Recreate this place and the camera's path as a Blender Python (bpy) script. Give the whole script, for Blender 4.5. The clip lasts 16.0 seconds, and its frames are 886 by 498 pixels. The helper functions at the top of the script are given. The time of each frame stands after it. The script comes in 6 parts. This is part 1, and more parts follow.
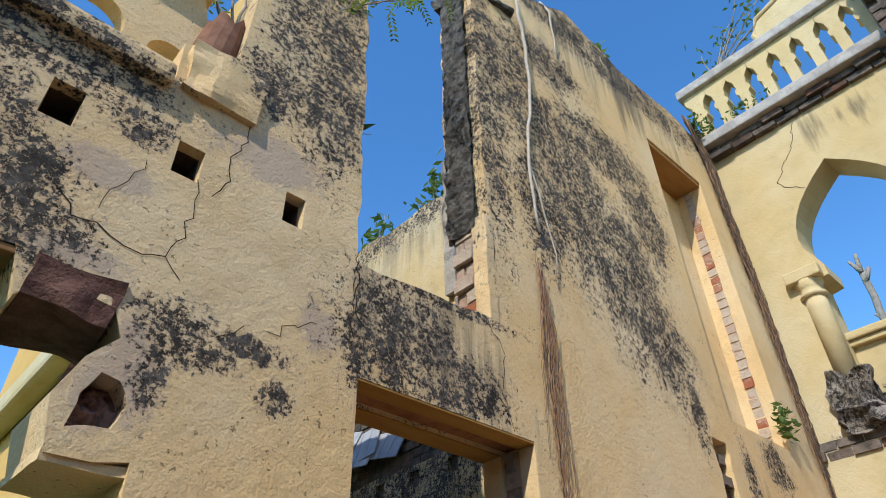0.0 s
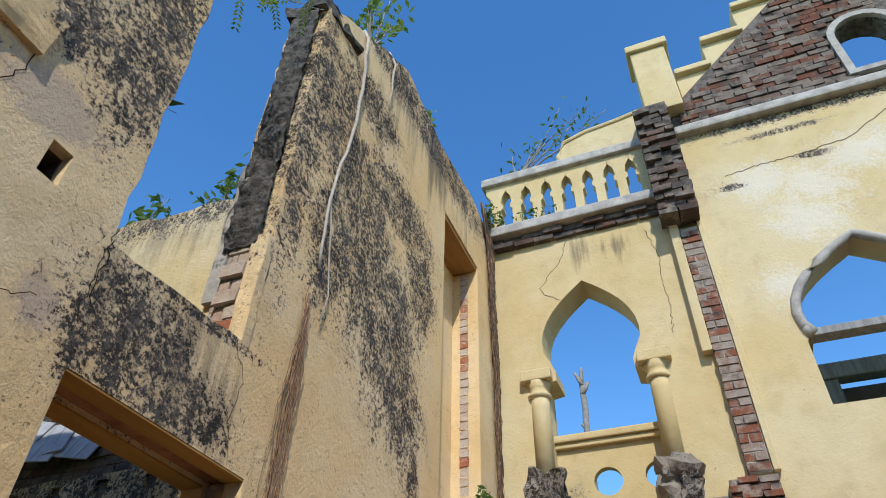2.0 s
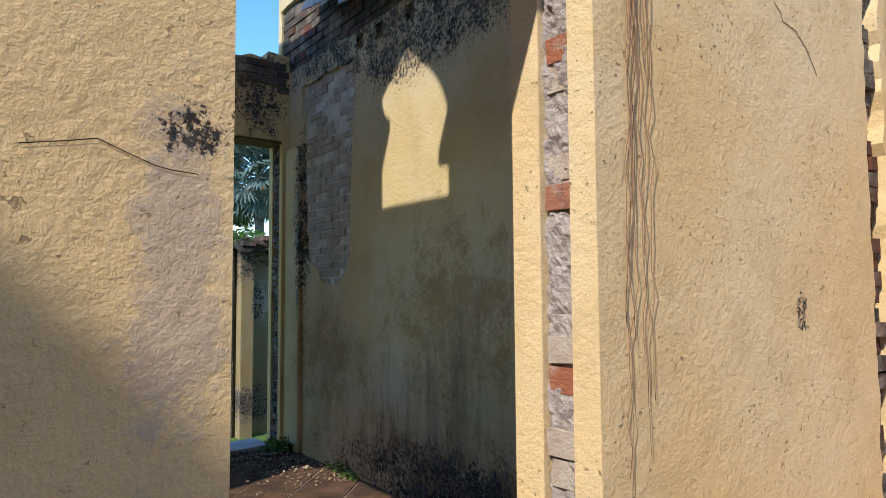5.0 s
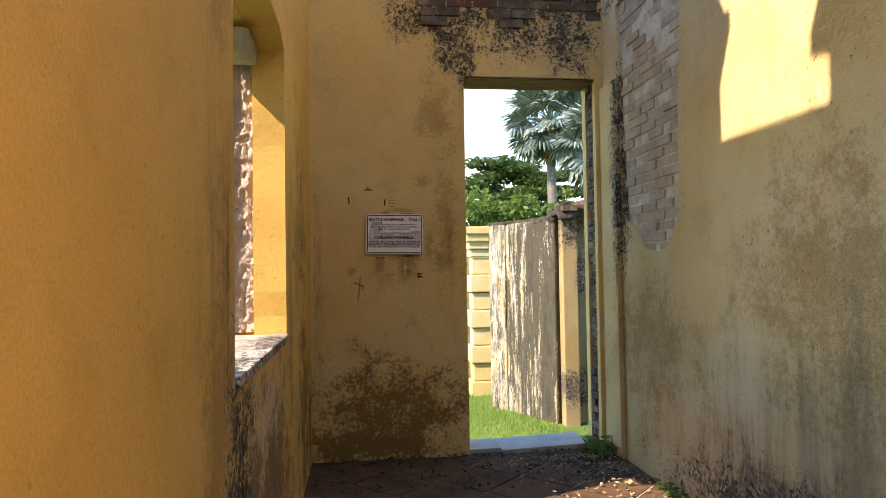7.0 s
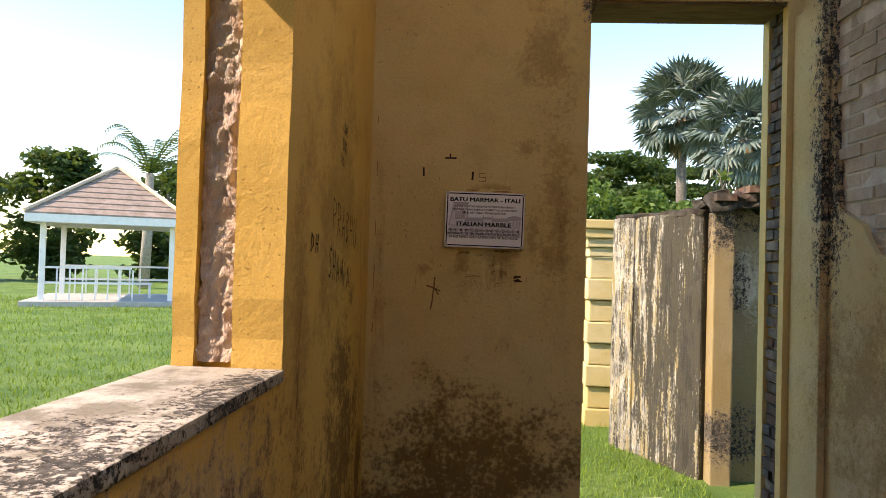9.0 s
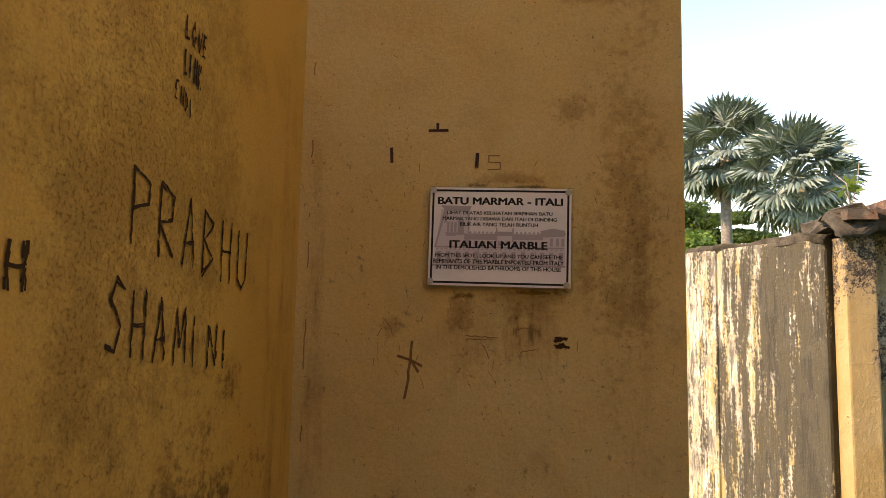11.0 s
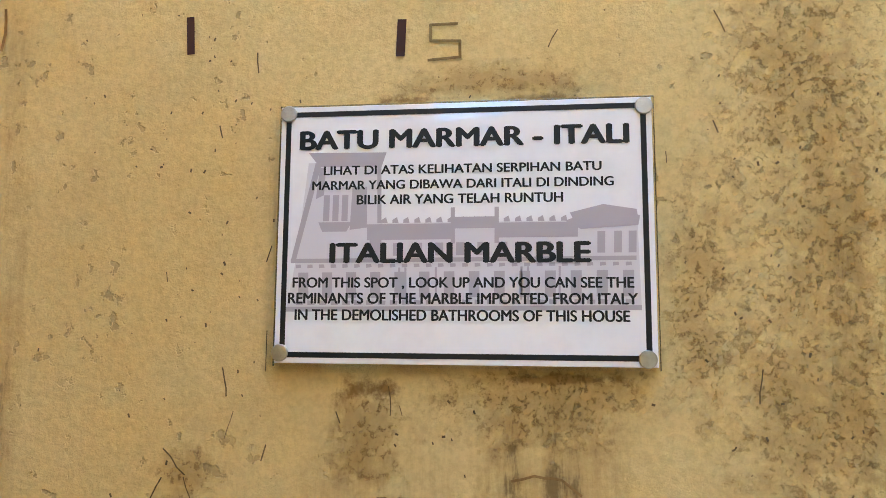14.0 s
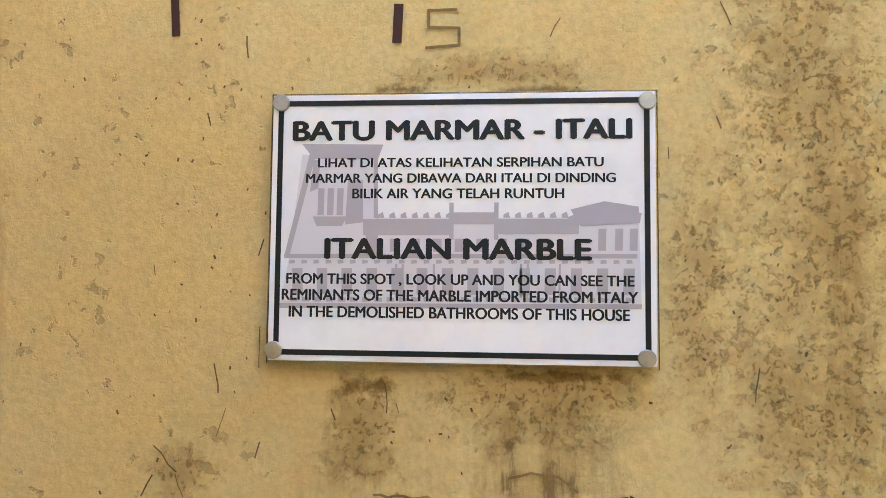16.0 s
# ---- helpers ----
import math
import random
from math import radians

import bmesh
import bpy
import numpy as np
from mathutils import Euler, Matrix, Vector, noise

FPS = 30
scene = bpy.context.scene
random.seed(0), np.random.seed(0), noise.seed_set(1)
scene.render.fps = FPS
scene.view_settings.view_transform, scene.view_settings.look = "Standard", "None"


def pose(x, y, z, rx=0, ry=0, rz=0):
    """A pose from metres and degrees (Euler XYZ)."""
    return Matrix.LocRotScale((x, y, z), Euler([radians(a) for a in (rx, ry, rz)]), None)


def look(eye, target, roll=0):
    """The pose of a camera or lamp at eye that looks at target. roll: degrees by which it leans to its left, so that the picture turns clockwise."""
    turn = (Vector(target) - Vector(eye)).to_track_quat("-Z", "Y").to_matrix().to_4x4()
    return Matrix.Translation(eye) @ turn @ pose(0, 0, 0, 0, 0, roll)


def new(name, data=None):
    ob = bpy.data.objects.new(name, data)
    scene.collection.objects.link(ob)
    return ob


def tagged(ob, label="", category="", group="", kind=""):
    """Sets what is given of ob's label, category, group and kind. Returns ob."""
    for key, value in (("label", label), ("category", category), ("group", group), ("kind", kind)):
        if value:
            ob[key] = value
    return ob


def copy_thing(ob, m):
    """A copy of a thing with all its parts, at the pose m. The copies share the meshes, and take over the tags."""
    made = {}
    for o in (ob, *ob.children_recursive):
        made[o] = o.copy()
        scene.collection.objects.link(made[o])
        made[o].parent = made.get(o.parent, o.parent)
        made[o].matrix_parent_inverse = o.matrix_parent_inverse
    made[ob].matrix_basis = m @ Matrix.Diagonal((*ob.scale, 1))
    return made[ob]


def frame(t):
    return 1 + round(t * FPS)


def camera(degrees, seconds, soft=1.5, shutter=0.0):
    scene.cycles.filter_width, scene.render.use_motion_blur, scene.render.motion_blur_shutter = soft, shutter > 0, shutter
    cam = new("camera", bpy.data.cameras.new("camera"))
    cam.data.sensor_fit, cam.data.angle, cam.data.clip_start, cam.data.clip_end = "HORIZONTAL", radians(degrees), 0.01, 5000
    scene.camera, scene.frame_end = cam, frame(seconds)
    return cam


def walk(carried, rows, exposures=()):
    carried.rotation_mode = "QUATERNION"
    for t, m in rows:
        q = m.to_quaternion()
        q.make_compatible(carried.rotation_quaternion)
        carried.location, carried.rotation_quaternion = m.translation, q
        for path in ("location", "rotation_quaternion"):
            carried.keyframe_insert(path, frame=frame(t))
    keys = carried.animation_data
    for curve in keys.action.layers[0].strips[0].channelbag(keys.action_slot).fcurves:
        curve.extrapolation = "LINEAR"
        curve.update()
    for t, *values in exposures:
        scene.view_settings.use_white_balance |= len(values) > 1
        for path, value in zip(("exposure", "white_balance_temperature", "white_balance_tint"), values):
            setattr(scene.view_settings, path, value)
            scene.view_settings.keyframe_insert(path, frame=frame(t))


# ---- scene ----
cam = camera(67.4, 16.0, 0.8)
PATH = [
    (0, (0.585, 0.55, 1.67), (1.672, 1.704, 2.89), -1.3),
    (0.5, (0.57, 0.507, 1.673), (1.542, 1.539, 3.083), -1.9),
    (1, (0.559, 0.5, 1.674), (1.498, 1.52, 3.116), -1.1),
    (1.5, (0.562, 0.495, 1.68), (1.69, 1.404, 3.06), 0.5),
    (2, (0.598, 0.550, 1.711), (1.995, 1.139, 3.015), 1.5),
    (2.5, (0.645, 0.565, 1.675), (2.172, 1.162, 2.820), 1.6),
    (3, (0.687, 0.596, 1.629), (2.348, 1.341, 2.458), 1.2),
    (3.5, (0.762, 0.663, 1.581), (2.468, 1.619, 2.0), 0.8),
    (4, (0.978, 0.81, 1.551), (2.56, 2.025, 1.699), -1.1),
    (4.2, (1.08, 0.889, 1.521), (2.572, 2.216, 1.624), -1.2),
    (6.3, (1.874, 1.713, 1.422), (2.642, 3.555, 1.548), -1.2),
    (6.5, (1.948, 1.813, 1.438), (2.598, 3.704, 1.484), -1.9),
    (7, (2.131, 2.132, 1.419), (2.374, 4.116, 1.476), -0.9),
    (7.5, (2.232, 2.457, 1.405), (2.244, 4.453, 1.293), -0.3),
    (8, (2.27, 2.815, 1.45), (2.389, 4.812, 1.439), -0.4),
    (8.5, (2.317, 3.144, 1.446), (2.219, 5.14, 1.526), 1.1),
    (8.7, (2.327, 3.299, 1.441), (2.226, 5.296, 1.483), 1.7),
    (10.8, (2.405, 4.963, 1.439), (2.262, 6.956, 1.602), 0.2),
    (11, (2.413, 5.126, 1.443), (2.209, 7.112, 1.64), 1.1),
    (11.5, (2.431, 5.452, 1.47), (2.207, 7.439, 1.595), 1.1),
    (12, (2.425, 5.769, 1.487), (2.368, 7.753, 1.805), -0.3),
    (12.5, (2.415, 6.029, 1.499), (2.262, 8.02, 1.683), 0.1),
    (13, (2.457, 6.233, 1.524), (2.135, 8.189, 1.832), 1.6),
    (13.5, (2.467, 6.326, 1.554), (2.166, 8.285, 1.846), 1.5),
    (14, (2.44, 6.378, 1.575), (2.221, 8.354, 1.798), -0.4),
    (14.5, (2.42, 6.416, 1.586), (2.257, 8.398, 1.796), -0.0),
    (15, (2.416, 6.412, 1.588), (2.267, 8.396, 1.793), 0.8),
    (15.5, (2.415, 6.398, 1.596), (2.259, 8.383, 1.788), 0.6),
    (16, (2.415, 6.388, 1.611), (2.265, 8.378, 1.729), -0.2),
]
EXPOSE = [(0, 0.36, 6450, 10), (1.5, 0.38, 6450, 10), (2.0, 0.22, 6400, 10), (2.5, 0.2, 6400, 10), (3.5, 0.38, 6300, 10), (4.2, 0.5, 6350, 11), (6.3, 1.15, 6950, 15), (6.5, 1.3, 7400, 17), (7.0, 1.95, 9000, 20), (7.5, 1.74, 9200, 22), (8.5, 1.45, 9300, 22), (8.7, 1.47, 9300, 22), (10.8, 1.86, 12300, 29), (12.0, 2.22, 11000, 24), (12.5, 2.6, 9200, 15), (13.0, 3.5, 7200, 9), (16, 3.93, 7000, 6)]
walk(cam, [(t, look(eye, target, roll)) for t, eye, target, roll in PATH], EXPOSE)

# ---- light ----
SUN = Vector((-1.0, -0.40, 1.0)).normalized()          # the way to the sun
world = bpy.data.worlds.new("sky")
scene.world = world
world.use_nodes = True
wn = world.node_tree.nodes
sky = wn.new("ShaderNodeTexSky")
sky.sky_type, sky.sun_disc = "NISHITA", False
sky.sun_elevation = math.asin(SUN.z)
sky.sun_rotation = math.atan2(SUN.x, SUN.y)
sky.air_density, sky.dust_density, sky.ozone_density = 1.0, 0.1, 2.0
vivid = wn.new("ShaderNodeHueSaturation")
vivid.inputs["Hue"].default_value, vivid.inputs["Saturation"].default_value, vivid.inputs["Value"].default_value = 0.502, 1.28, 1.1
world.node_tree.links.new(sky.outputs[0], vivid.inputs["Color"])
world.node_tree.links.new(vivid.outputs[0], wn["Background"].inputs[0])
wn["Background"].inputs[1].default_value = 0.2
lamp = bpy.data.lights.new("sun", "SUN")
lamp.energy, lamp.angle, lamp.color = 3.4, radians(0.6), (1.0, 0.95, 0.86)
sun = new("sun", lamp)
sun.matrix_world = look((-20, -6, 20), (-20 - SUN.x, -6 - SUN.y, 20 - SUN.z))

# ---- materials ----


class Nodes:
    def __init__(self, name, rough=0.85, metal=0.0):
        self.mat = bpy.data.materials.new(name)
        self.mat.use_nodes = True
        self.t = self.mat.node_tree
        self.b = self.t.nodes["Principled BSDF"]
        self.b.inputs["Roughness"].default_value = rough
        self.b.inputs["Metallic"].default_value = metal
        self.b.inputs["Specular IOR Level"].default_value = 0.25
        self.geo = self.t.nodes.new("ShaderNodeNewGeometry")
        self.pos = self.geo.outputs["Position"]

    def put(self, sock, val):
        if hasattr(val, "links"):
            self.t.links.new(val, sock)
        else:
            sock.default_value = val

    def math(self, op, a, b=0.0, c=0.0):
        n = self.t.nodes.new("ShaderNodeMath")
        n.operation = op
        for i, v in enumerate((a, b, c)):
            self.put(n.inputs[i], v)
        return n.outputs[0]

    def vec(self, op, a, b):
        n = self.t.nodes.new("ShaderNodeVectorMath")
        n.operation = op
        self.put(n.inputs[0], a)
        self.put(n.inputs[1], b)
        return n.outputs["Value"] if op in ("LENGTH", "DISTANCE") else n.outputs[0]

    def noise(self, scale, detail=4.0, rough=0.6, stretch=None, at=None):
        n = self.t.nodes.new("ShaderNodeTexNoise")
        p = at or self.pos
        if stretch:
            p = self.vec("MULTIPLY", p, stretch)
        self.put(n.inputs["Vector"], p)
        n.inputs["Scale"].default_value = scale
        n.inputs["Detail"].default_value = detail
        n.inputs["Roughness"].default_value = rough
        return n.outputs["Fac"]

    def ramp(self, v, lo, hi, a=0.0, b=1.0):
        n = self.t.nodes.new("ShaderNodeMapRange")
        n.interpolation_type = "SMOOTHSTEP"
        for i, x in enumerate((v, lo, hi, a, b)):
            self.put(n.inputs[i], x)
        return n.outputs[0]

    def mix(self, f, a, b):
        n = self.t.nodes.new("ShaderNodeMix")
        n.data_type = "RGBA"
        self.put(n.inputs[0], f)
        self.put(n.inputs[6], a if hasattr(a, "links") else (*a, 1))
        self.put(n.inputs[7], b if hasattr(b, "links") else (*b, 1))
        return n.outputs[2]

    def blobs(self, spots):
        """1 at the middle of the nearest spot, 0 at its rim, below 0 outside."""
        total = None
        for c, r in spots:
            d = self.vec("MULTIPLY", self.vec("SUBTRACT", self.pos, c), tuple(1 / q for q in r))
            v = self.math("SUBTRACT", 1.0, self.vec("LENGTH", d, (0, 0, 0)))
            total = v if total is None else self.math("MAXIMUM", total, v)
        return total

    def bump(self, h, dist, strength=1.0):
        n = self.t.nodes.new("ShaderNodeBump")
        n.inputs["Strength"].default_value = strength
        n.inputs["Distance"].default_value = dist
        self.put(n.inputs["Height"], h)
        self.t.links.new(n.outputs[0], self.b.inputs["Normal"])

    def done(self, colour):
        self.put(self.b.inputs["Base Color"], colour if hasattr(colour, "links") else (*colour, 1))
        return self.mat


YELLOW, PALE = (0.60, 0.43, 0.19), (0.68, 0.57, 0.37)
FAR = [((0, 0, -99), (1, 1, 1))]


def plaster(name, one=YELLOW, two=PALE, mould=FAR, bare=FAR, white=FAR, streak=FAR, rough_bump=0.012, speck=0.12, brown=FAR, streak_most=0.75, tint=FAR, drip=FAR):
    """Lime plaster with its own stains: black mould, bare grey render, white wash, run-down streaks, brown damp, rusty drips."""
    n = Nodes(name, 0.9)
    big, mid, fine = n.noise(0.9, 5), n.noise(4.5, 6, 0.65), n.noise(38, 6, 0.7)
    c = n.mix(n.ramp(big, 0.38, 0.66), one, two)
    c = n.mix(n.ramp(mid, 0.45, 0.75, 0, 0.45), c, tuple(v * 0.72 for v in one))
    run = n.noise(6, 5, 0.7, (1, 1, 0.09))
    grain = n.math("ADD", n.math("MULTIPLY", n.math("SUBTRACT", mid, 0.5), 1.5), n.math("MULTIPLY", n.math("SUBTRACT", fine, 0.5), 1.5))
    gritty = n.noise(140, 3, 0.6)
    c = n.mix(n.ramp(gritty, 0.35, 0.7, 0.0, 0.28), c, tuple(v * 0.55 for v in one))
    # white wash and bare render
    c = n.mix(n.ramp(n.math("ADD", n.blobs(white), n.math("MULTIPLY", grain, 1.3)), 0.0, 0.8, 0, 0.6), c, (0.70, 0.66, 0.57))
    c = n.mix(n.ramp(n.math("ADD", n.blobs(bare), n.math("MULTIPLY", grain, 0.8)), 0.2, 0.6, 0, 0.6), c, (0.43, 0.335, 0.275))
    c = n.mix(n.ramp(n.math("ADD", n.blobs(brown), n.math("MULTIPLY", grain, 1.7)), 0.1, 0.8, 0, 0.85), c, (0.15, 0.075, 0.022))
    c = n.mix(n.ramp(n.math("ADD", n.blobs(tint), n.math("MULTIPLY", grain, 1.5)), 0.1, 0.9, 0, 0.5), c, (0.30, 0.17, 0.05))
    flake = n.math("MULTIPLY", n.ramp(n.noise(120, 8, 0.75), 0.54, 0.60), n.ramp(n.math("ADD", n.blobs(tint), grain), -0.1, 0.9, 0, 0.7))
    c = n.mix(flake, c, (0.21, 0.115, 0.035))
    # rusty drips: thin and broken, each with a darker core
    thin = n.noise(15, 7, 0.75, (1, 1, 0.13))
    dr = n.math("ADD", n.math("MULTIPLY", n.blobs(drip), 0.6), n.math("ADD", n.math("MULTIPLY", n.math("SUBTRACT", thin, 0.5), 2.6), n.math("MULTIPLY", grain, 0.5)))
    c = n.mix(n.ramp(dr, 0.1, 0.9, 0, 0.5), c, (0.27, 0.15, 0.045))
    c = n.mix(n.ramp(dr, 0.62, 0.9, 0, 0.6), c, (0.09, 0.05, 0.022))
    # streaks
    st = n.math("ADD", n.math("MULTIPLY", n.blobs(streak), 0.7), n.math("MULTIPLY", n.math("SUBTRACT", run, 0.5), 2.6))
    c = n.mix(n.ramp(st, 0.3, 0.9, 0, streak_most), c, (0.11, 0.095, 0.065))
    # black mould: large zones broken into clumps, clumps into specks
    speckle, lump, dust = n.noise(30, 9, 0.78), n.noise(6.5, 7, 0.68), n.noise(95, 5, 0.75)
    zone = n.math("MINIMUM", n.math("MAXIMUM", n.blobs(mould), -1.2), 0.42)
    mo = n.math("ADD", n.math("MULTIPLY", zone, 0.95), n.math("MULTIPLY", n.math("SUBTRACT", lump, 0.5), 1.7))
    mo = n.math("ADD", mo, n.math("ADD", n.math("MULTIPLY", n.math("SUBTRACT", speckle, 0.5), 3.4), n.math("ADD", n.math("MULTIPLY", n.math("SUBTRACT", dust, 0.5), 2.2), n.math("MULTIPLY", n.math("SUBTRACT", run, 0.5), 0.5))))
    mm = n.ramp(mo, 0.28, 0.42)
    c = n.mix(n.ramp(mo, -0.1, 0.3, 0, 0.45), c, (0.32, 0.25, 0.20))
    c = n.mix(n.math("MULTIPLY", mm, 0.96), c, n.mix(n.ramp(n.math("ADD", fine, n.math("MULTIPLY", mid, 0.5)), 0.62, 0.95), (0.014, 0.013, 0.013), (0.12, 0.108, 0.095)))
    # small dark pits
    pit = n.math("MULTIPLY", n.ramp(n.noise(48, 4, 0.6), 0.63, 0.68), n.ramp(n.noise(2.6, 4), 0.46, 0.58))
    c = n.mix(n.math("MULTIPLY", pit, speck * 5), c, (0.07, 0.05, 0.03))
    h = n.math("SUBTRACT", n.math("ADD", n.math("MULTIPLY", fine, 0.45), n.math("MULTIPLY", mid, 0.8)), n.math("MULTIPLY", pit, 0.3))
    h = n.math("SUBTRACT", h, n.math("ADD", n.math("MULTIPLY", mm, 0.35), n.math("MULTIPLY", flake, 0.25)))
    n.bump(h, rough_bump * 1.6, 0.8)
    return n.done(c)


def simple(name, a, b, scale=6.0, rough=0.8, metal=0.0, bump=0.004, stretch=None):
    n = Nodes(name, rough, metal)
    v = n.noise(scale, 6, 0.65, stretch)
    w = n.noise(scale * 9, 4, 0.6, stretch)
    info = n.t.nodes.new("ShaderNodeObjectInfo")
    c = n.mix(n.ramp(v, 0.32, 0.68), a, b)
    c = n.mix(n.math("MULTIPLY", n.ramp(w, 0.5, 0.75), 0.35), c, tuple(x * 0.5 for x in a))
    c = n.mix(n.math("MULTIPLY", info.outputs["Random"], 0.35), c, tuple(x * 0.7 for x in b))
    n.bump(n.math("ADD", v, n.math("MULTIPLY", w, 0.4)), bump, 0.8)
    return n.done(c)


def brick_material(name, dark, grime=0.3, red=0.3):
    """Fired brick, each one its own red, with mortar smears and grime."""
    n = Nodes(name, 0.92)
    info = n.t.nodes.new("ShaderNodeObjectInfo")
    r = n.math("ADD", n.math("MULTIPLY", info.outputs["Random"], 0.75), n.math("MULTIPLY", n.geo.outputs["Random Per Island"], 0.25))
    c = n.mix(n.ramp(r, red - 0.05, red + 0.15), (0.36 * dark, 0.13 * dark, 0.07 * dark), (0.47 * dark, 0.36 * dark, 0.28 * dark))
    c = n.mix(n.ramp(r, 0.55, 0.95, 0, 0.5), c, (0.42 * dark, 0.27 * dark, 0.22 * dark))
    smear = n.ramp(n.math("ADD", n.noise(9, 6, 0.7), n.math("MULTIPLY", r, 0.25)), 0.56, 0.74)
    c = n.mix(n.math("MULTIPLY", smear, 0.85), c, (0.53 * dark, 0.45 * dark, 0.36 * dark))
    c = n.mix(n.ramp(n.noise(5, 5, 0.7), 0.62 - grime * 0.3, 0.85 - grime * 0.3, 0, 0.85), c, (0.05, 0.045, 0.04))
    n.bump(n.noise(45, 6, 0.7), 0.012, 0.9)
    return n.done(c)


P_NORTH = plaster("plaster_hall_north", (0.765, 0.53, 0.255), (0.785, 0.61, 0.36),
                  mould=[((3.05, 2.3, 4.30), (0.28, 0.5, 0.55)), ((3.45, 2.3, 4.45), (0.5, 0.5, 0.75)), ((3.85, 2.3, 4.15), (0.45, 0.5, 0.75)), ((4.15, 2.3, 3.72), (0.34, 0.5, 0.42)), ((3.3, 2.3, 5.0), (0.5, 0.5, 0.5)), ((2.92, 2.3, 5.3), (0.3, 0.5, 0.75)),
                         ((3.9, 2.3, 5.3), (0.7, 0.5, 0.35)), ((4.35, 2.3, 4.85), (0.3, 0.5, 0.5)), ((4.35, 2.3, 6.72), (1.9, 0.5, 0.32)), ((2.64, 2.3, 5.0), (0.2, 0.4, 1.35)), ((3.35, 2.3, 5.9), (0.5, 0.4, 0.3)),
                         ((1.5, 2.3, 4.45), (0.33, 0.5, 0.6)), ((1.62, 2.3, 3.95), (0.24, 0.5, 0.4)), ((1.3, 2.3, 3.92), (0.2, 0.5, 0.22)), ((0.5, 2.3, 3.5), (0.55, 0.5, 0.17)), ((0.35, 2.3, 3.1), (0.32, 0.5, 0.4)), ((0.6, 2.3, 3.02), (0.2, 0.5, 0.17)), ((0.7, 2.3, 2.83), (0.2, 0.5, 0.14)), ((0.88, 2.3, 3.36), (0.14, 0.5, 0.1)),
                         ((1.14, 2.3, 2.68), (0.16, 0.5, 0.11)), ((1.26, 2.3, 2.62), (0.12, 0.5, 0.07)), ((1.51, 2.3, 2.56), (0.07, 0.5, 0.06)), ((1.12, 2.3, 2.5), (0.06, 0.5, 0.12)), ((1.40, 2.3, 2.70), (0.16, 0.3, 0.05)),
                         ((1.83, 2.3, 2.95), (0.13, 0.3, 0.28)), ((2.0, 2.3, 2.95), (0.35, 0.3, 0.3)), ((2.3, 2.3, 2.86), (0.35, 0.3, 0.16)), ((2.2, 2.3, 3.24), (0.5, 0.5, 0.05)), ((4.11, 2.3, 2.66), (0.05, 0.3, 0.10)), ((1.75, 2.3, 1.71), (0.06, 0.2, 0.045)),
                         ((3.82, 2.3, 1.37), (0.04, 0.2, 0.07)), ((4.85, 2.3, 2.9), (0.09, 0.3, 0.4)), ((4.95, 2.3, 2.2), (0.08, 0.3, 0.35)), ((5.1, 2.3, 1.5), (0.11, 0.3, 0.4)), ((5.3, 2.3, 3.2), (0.2, 0.3, 0.2)), ((4.35, 2.3, 3.3), (0.1, 0.3, 0.3))],
                  bare=[((1.35, 2.3, 3.5), (0.4, 0.5, 0.2)), ((0.85, 2.3, 3.12), (0.25, 0.5, 0.12)), ((1.64, 2.3, 2.87), (0.13, 0.5, 0.12)), ((1.04, 2.3, 2.48), (0.17, 0.5, 0.3)), ((0.85, 2.3, 2.8), (0.25, 0.5, 0.08)), ((1.72, 2.3, 1.5), (0.12, 0.3, 0.5))],
                  streak=[((2.0, 2.3, 3.0), (0.5, 0.4, 0.75)), ((2.2, 2.3, 3.0), (0.55, 0.4, 0.8)), ((2.42, 2.3, 2.98), (0.4, 0.4, 0.7)), ((4.5, 2.3, 6.4), (2.0, 0.5, 0.8)), ((4.95, 2.3, 2.4), (0.3, 0.3, 1.4))], speck=0.12)
P_EAST = plaster("plaster_hall_east", (0.60, 0.46, 0.225), (0.65, 0.54, 0.32),
                 white=[((6.2, -0.6, 6.8), (1, 0.45, 0.4)), ((6.2, -1.1, 6.6), (1, 0.5, 0.5)), ((6.2, -1.6, 6.9), (1, 0.6, 0.35)), ((6.2, -2.1, 6.7), (1, 0.5, 0.5)), ((6.2, -0.9, 6.2), (1, 0.5, 0.4)), ((6.2, -1.9, 6.1), (1, 0.3, 0.5)), ((6.2, -0.5, 5.5), (1, 0.3, 0.3)), ((6.2, 0.8, 3.75), (0.6, 0.22, 0.3)), ((6.2, 1.95, 3.75), (0.6, 0.3, 0.25)), ((6.2, 1.0, 3.05), (0.5, 0.12, 0.25))],
                 mould=[((6.2, -0.35, 6.8), (0.4, 0.16, 0.05)), ((6.2, -1.2, 7.0), (0.4, 0.2, 0.06)), ((6.2, -1.0, 7.45), (0.4, 0.5, 0.05)), ((6.2, 1.3, 6.85), (0.6, 1.3, 0.18)), ((6.2, 1.75, 3.72), (0.5, 0.25, 0.25)), ((6.2, -1.5, 7.7), (0.6, 1.7, 0.12)), ((6.2, 1.3, 3.55), (0.5, 0.9, 0.1)), ((6.2, 2.05, 0.75), (0.5, 0.12, 0.05))],
                 streak=[((6.2, 1.0, 6.4), (0.6, 0.8, 0.35))], rough_bump=0.007, speck=0.05)
